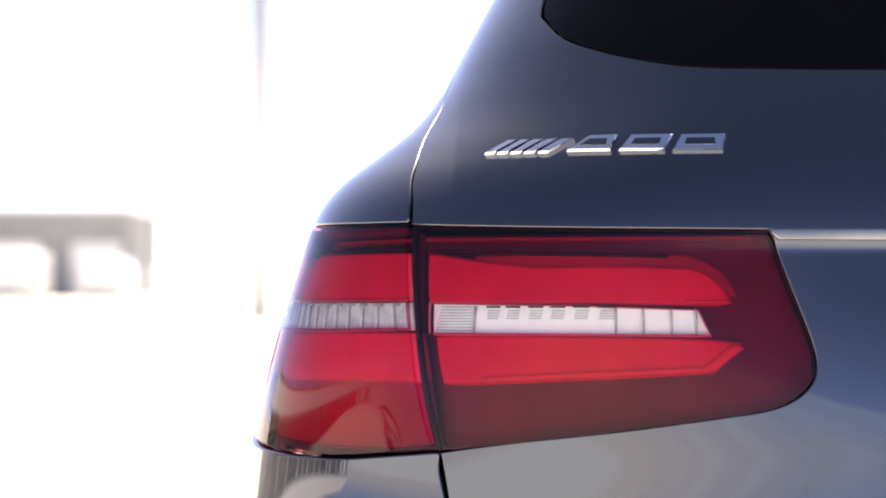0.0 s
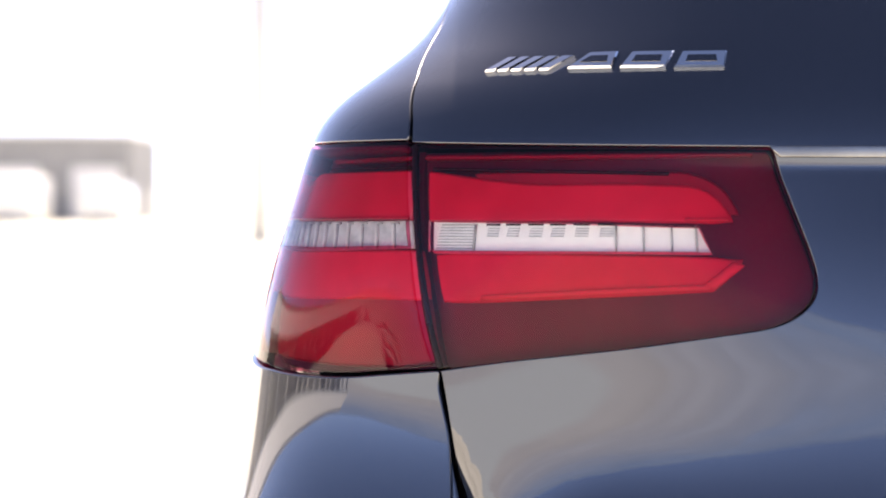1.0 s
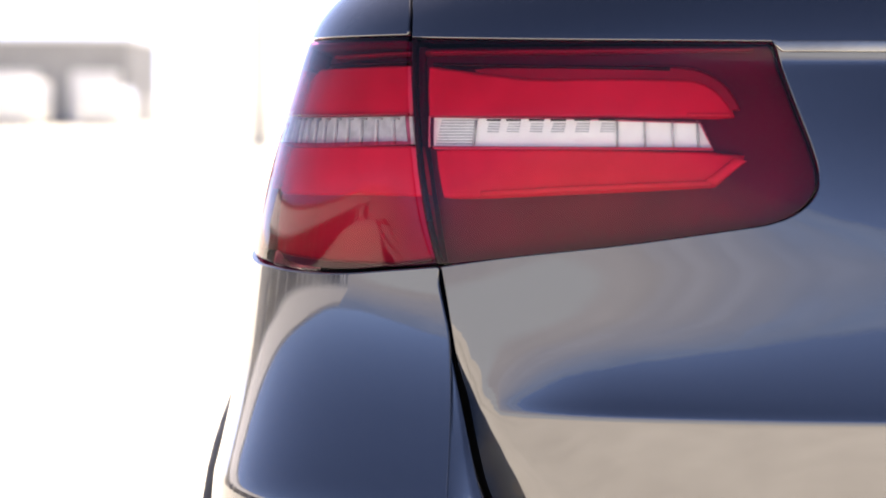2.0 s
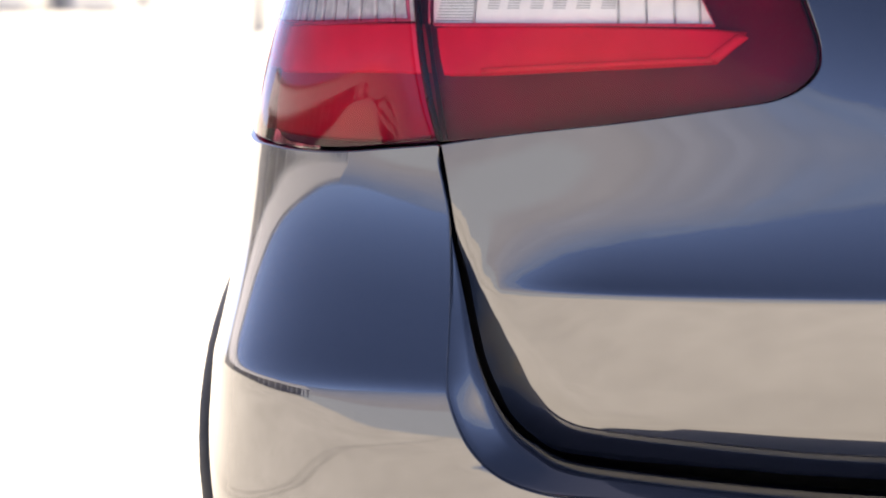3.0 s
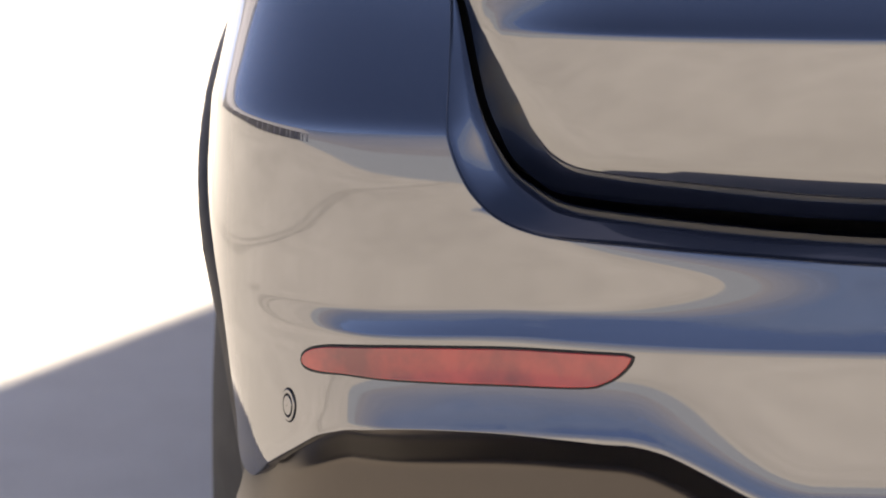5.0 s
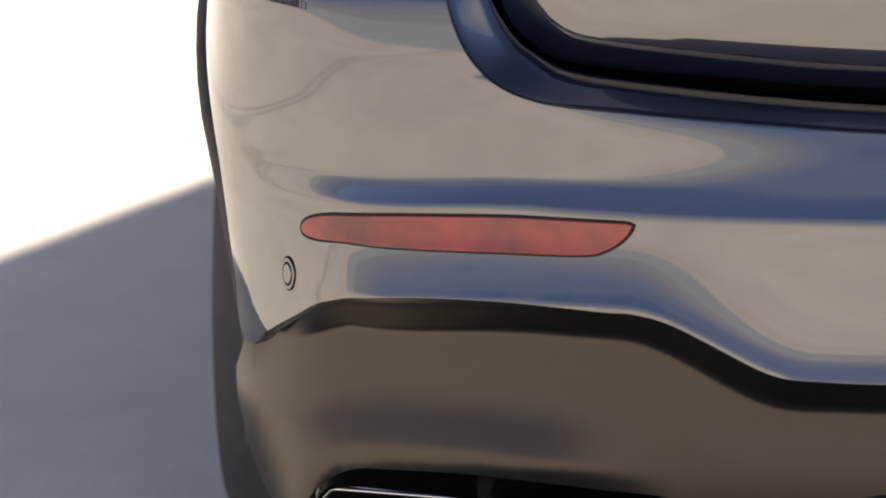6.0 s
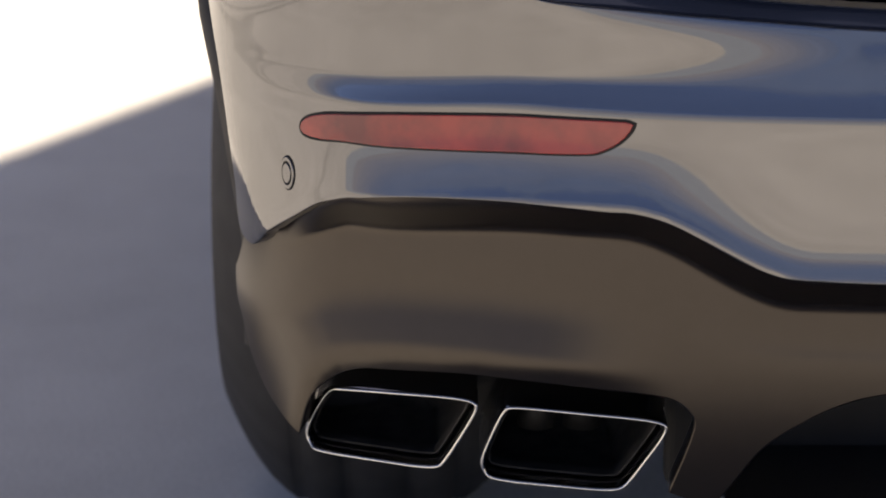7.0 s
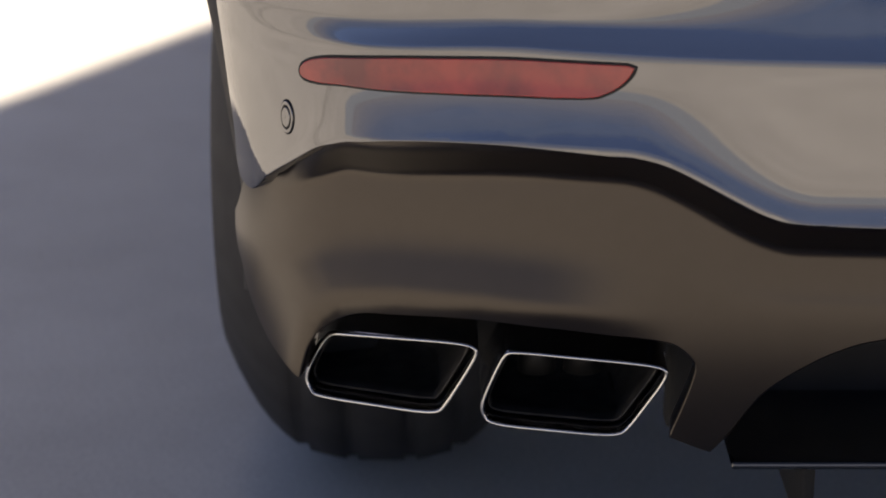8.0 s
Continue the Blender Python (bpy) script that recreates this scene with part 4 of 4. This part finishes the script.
# ---- exhaust ----
TIP_L = [(-0.0998, 1.8691, 0.3023), (-0.0846, 1.858, 0.3077), (-0.0331, 1.8293, 0.3149), (0.0171, 1.8091, 0.3183), (0.0303, 1.8057, 0.312),
         (0.0257, 1.8094, 0.2972), (0.0149, 1.8163, 0.2752), (0.0029, 1.824, 0.2527), (-0.0092, 1.8301, 0.2427), (-0.0584, 1.8529, 0.2402),
         (-0.1093, 1.8865, 0.2344), (-0.1181, 1.893, 0.2386), (-0.123, 1.8954, 0.2512), (-0.1133, 1.8832, 0.2777)]
TIP_R = [(0.0501, 1.8, 0.3103), (0.0617, 1.7958, 0.316), (0.1151, 1.783, 0.3156), (0.1705, 1.7731, 0.3137), (0.1868, 1.7714, 0.3078),
         (0.1829, 1.7742, 0.293), (0.17, 1.7796, 0.2708), (0.1569, 1.785, 0.2489), (0.1432, 1.7888, 0.2399), (0.0937, 1.7991, 0.24),
         (0.0438, 1.8124, 0.2399), (0.0332, 1.8143, 0.2485), (0.0317, 1.8129, 0.2611), (0.04, 1.8066, 0.2861)]


def exhaust_tip(ctrl, side, baffles=False):
    """A four-cornered chrome tailpipe end with a rolled edge and a deep bore."""
    loop = loop_curve(ctrl, 5)
    for _ in range(4):
        loop = [loop[i] * 0.5 + (loop[i - 1] + loop[(i + 1) % len(loop)]) * 0.25 for i in range(len(loop))]
    c = sum(loop, Vector((0, 0, 0))) / len(loop)

    def row(inset, push):
        out = []
        n = len(loop)
        for i, p in enumerate(loop):
            t = loop[(i + 1) % n] - loop[i - 1]
            d = Vector((t.z, 0, -t.x)).normalized()
            if d.dot(p - c) > 0:
                d = -d
            q = p + d * inset + Vector((0, push, 0))
            out.append(tuple(q) if side == 1 else mirrored(q))
        return out

    tip = part("exhaust_tip", ribbon([row(0.0, 0.09), row(0.0, 0.006), row(0.0005, 0.002), row(0.0018, 0.0), row(0.0032, 0.002), row(0.0038, 0.006), row(0.0044, 0.03)], closed=True),
               TIP_CHROME, car, "polished chrome exhaust tip with a dark bore")
    part("bore", ribbon([row(0.0044, 0.022), row(0.0056, 0.05), row(0.009, 0.12), row(0.030, 0.125)], closed=True), SOOT, tip, "sooted dark pipe bore")
    part("inner_sleeve", ribbon([row(0.0062, 0.030), row(0.0066, 0.020), row(0.0076, 0.018), row(0.0086, 0.020), row(0.0090, 0.034)], closed=True), SOOT, tip, "dark inner sleeve")
    if baffles:
        for dx in (-0.024, 0.016):
            bm = bmesh.new()
            x = c.x + dx
            bmesh.ops.create_cone(bm, cap_ends=True, segments=24, radius1=0.017, radius2=0.014, depth=0.034,
                                  matrix=Matrix.Translation((x if side == 1 else 2 * XC - x, c.y + 0.085, c.z + 0.006)))
            part("baffle", bm, BAFFLE, tip, "grey steel baffle inside the pipe")
    return tip


for side in (1, -1):
    exhaust_tip(TIP_L, side)
    exhaust_tip(TIP_R, side, True)
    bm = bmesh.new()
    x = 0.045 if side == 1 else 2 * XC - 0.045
    # plate closing the recess, its shade painted in as near black
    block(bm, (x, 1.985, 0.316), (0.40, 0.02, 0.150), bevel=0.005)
    part("exhaust_recess", bm, VOID, car, "near-black plate behind the exhaust tips, the recess's shade in its colour", smooth=False)

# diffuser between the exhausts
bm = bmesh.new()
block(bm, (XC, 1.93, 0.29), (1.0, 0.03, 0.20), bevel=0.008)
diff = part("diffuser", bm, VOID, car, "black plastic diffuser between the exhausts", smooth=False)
bm = bmesh.new()
block(bm, (XC, 1.84, 0.227), (0.92, 0.16, 0.007), bevel=0.003)
part("lower_blade", bm, GLOSS_BLACK, diff, "gloss black lower blade", smooth=False)
for x in (0.31, 0.57, 0.83, 1.09):
    bm = bmesh.new()
    block(bm, (x, 1.86, 0.185), (0.012, 0.14, 0.07), bevel=0.004)
    part("fin", bm, VOID, diff, smooth=False)


# ---- wheels ----
WHEEL_R, WHEEL_Y, ARCH_Y = 0.362, 2.455, 2.43
TYRE_X0, TYRE_X1 = -0.234, 0.100


def tyre_mesh():
    """A wide tyre: bulging sides, rounded shoulders, grooves round it and cut shoulder blocks."""
    half = (TYRE_X1 - TYRE_X0) / 2

    def crown(u):
        return WHEEL_R - 0.125 * abs(u) ** 3.2

    edge = [(0.80, 0.222), (0.93, 0.226)]
    us = [-1.0, -0.985, -0.96, -0.92, -0.86, -0.79, -0.71, -0.62]
    prof = [(-u, r) for u, r in edge] + [(u, crown(u)) for u in us]
    for g in (-0.50, -0.19, 0.19, 0.50):
        prof += [(g - 0.045, crown(g - 0.045)), (g - 0.038, crown(g) - 0.0045), (g + 0.038, crown(g) - 0.0045), (g + 0.045, crown(g + 0.045))]
    prof += [(-u, crown(u)) for u in reversed(us)] + [(u, r) for u, r in reversed(edge)]
    rows = []
    n = 160
    for k in range(n):
        a = 2 * math.pi * k / n
        row = []
        for u, r in prof:
            if k % 4 == 0 and 0.6 < abs(u) < 0.93:
                r -= 0.0025
            row.append((half * u, math.cos(a) * r, math.sin(a) * r))
        rows.append(row)
    return ribbon(rows + [rows[0]])


def rim_mesh():
    bm = bmesh.new()
    bmesh.ops.create_cone(bm, cap_ends=False, segments=64, radius1=0.232, radius2=0.226, depth=0.26, matrix=Matrix.Rotation(radians(90), 4, "Y"))
    for k in range(10):
        a = math.radians(36 * k)
        m = Matrix.Rotation(a, 4, "X") @ Matrix.Translation((-0.09, 0, 0.128)) @ Matrix.Diagonal((0.03, 0.035, 0.20, 1))
        bmesh.ops.create_cube(bm, size=1, matrix=m)
    bmesh.ops.create_cone(bm, cap_ends=True, segments=32, radius1=0.06, radius2=0.05, depth=0.05, matrix=Matrix.Translation((-0.09, 0, 0)) @ Matrix.Rotation(radians(-90), 4, "Y"))
    return bm


tyre_data, rim_data = None, None
for cx, cy, flip in (((TYRE_X0 + TYRE_X1) / 2, WHEEL_Y, 1), (2 * XC - (TYRE_X0 + TYRE_X1) / 2, WHEEL_Y, -1),
                     ((TYRE_X0 + TYRE_X1) / 2 + 0.02, WHEEL_Y + 2.87, 1), (2 * XC - (TYRE_X0 + TYRE_X1) / 2 - 0.02, WHEEL_Y + 2.87, -1)):
    if tyre_data is None:
        wheel = part("wheel", tyre_mesh(), RUBBER, car, "wide black road tyre on a dark alloy rim")
        tyre_data = wheel.data
        rim = part("rim", rim_mesh(), RIM, wheel, "dark grey alloy rim", smooth=False)
        rim_data = rim.data
    else:
        wheel = new("wheel", tyre_data)
        wheel.parent = car
        wheel["label"] = "wide black road tyre on a dark alloy rim"
        rim = new("rim", rim_data)
        rim.parent = wheel
        rim["label"] = "dark grey alloy rim"
    wheel.matrix_basis = pose(cx, cy, WHEEL_R - RAISE, 0, 0, 0 if flip == 1 else 180)


def arch_trim(side):
    """The black flare round the rear wheel opening."""
    keys_z = [0.40, 0.54, 0.577, 0.629, 0.68, 0.726, 0.771, 0.795, 0.84]
    keys_x = [-0.205, -0.229, -0.239, -0.245, -0.242, -0.232, -0.214, -0.190, -0.165]
    rows = []
    for k in range(49):
        a = math.radians(-8 + 196 * k / 48)
        y, z = ARCH_Y - 0.43 * math.cos(a), 0.365 + 0.465 * math.sin(a)
        x = float(np.interp(z, keys_z, keys_x)) * min(y, ARCH_Y) / 2.25
        o = (0, -math.cos(a), math.sin(a))
        ring = []
        for dx, dr in ((0.05, 0.02), (0.012, 0.022), (0.0, 0.012), (0.0, -0.004), (0.008, -0.014), (0.05, -0.014)):
            p = (x + dx, y + o[1] * dr, z + o[2] * dr)
            ring.append(p if side == 1 else mirrored(p))
        rows.append(ring)
    return ribbon(rows, closed=True)


for side in (1, -1):
    part("wheel_arch_trim", arch_trim(side), BLACK_PLASTIC, car, "black plastic wheel arch flare")


# ---- the rest of the body ----
def body_shell():
    """Flanks, roof, windscreen slope and bonnet, ahead of the rear panels."""
    prof = [(0.25, 0.175), (0.40, 0.18), (0.60, 0.185), (0.80, 0.170), (0.95, 0.155), (1.08, 0.125), (1.16, 0.09), (1.22, 0.03), (1.35, -0.045), (1.50, -0.13), (1.58, -0.24), (1.61, -0.40), (1.62, -0.70)]
    rows = []
    for y in (2.16, 2.3, 2.5, 2.7, 2.95, 3.3, 3.8, 4.3, 4.55, 4.8, 5.1, 5.25, 5.6, 6.0, 6.3, 6.45, 6.52):
        top = float(np.interp(y, [2.1, 3.2, 4.2, 5.2, 6.2, 6.45, 6.52], [1.55, 1.63, 1.60, 1.10, 1.0, 0.96, 0.94]))
        pinch = float(np.interp(y, [2.1, 5.6, 6.3, 6.52], [0, 0, 0.08, 0.22]))
        near = max(0.0, 1 - abs(y - ARCH_Y) / 0.44), max(0.0, 1 - abs(y - ARCH_Y - 2.87) / 0.44)
        low = 0.27 + 0.50 * min(1.0, 2.2 * max(near))
        row = []
        for z, x in prof:
            zz = low + (z - 0.25) * (0.92 - low) / 0.67 if z < 0.92 else 0.92 + (z - 0.92) * (top - 0.92) / 0.70
            xx = -x + pinch * (1 if x > -0.6 else 0)
            row.append((xx, y, zz))
        rows.append([mirrored(p) for p in row] + [p for p in reversed(row[:-1])])
    return ribbon(rows)


def shade_spoiler():
    """A shallow unseen wing at the end of the roof, added to keep the sun off the rear window."""
    rows = []
    for k in range(41):
        u = -1 + k / 20
        x = XC + u * 0.66
        back = 0.10 * u * u
        rows.append([(x, 2.30 + back, 1.615), (x, 2.02 + back, 1.625), (x, 1.90 + back, 1.612), (x, 1.885 + back, 1.600), (x, 1.90 + back, 1.590), (x, 2.05 + back, 1.580), (x, 2.30 + back, 1.575)])
    return ribbon(rows, closed=True)


part("shade_spoiler", shade_spoiler(), PAINT, car, "dark blue unseen spoiler added at the roof's end for shade")
part("body_shell", body_shell(), PAINT, car, "dark blue flanks, roof and bonnet")
bm = bmesh.new()
block(bm, (XC, 4.2, 0.30), (1.30, 4.4, 0.12), bevel=0.03)
part("underbody", bm, VOID, car, "dark underbody", smooth=False)
# filler block behind the bumper, near black in place of shade
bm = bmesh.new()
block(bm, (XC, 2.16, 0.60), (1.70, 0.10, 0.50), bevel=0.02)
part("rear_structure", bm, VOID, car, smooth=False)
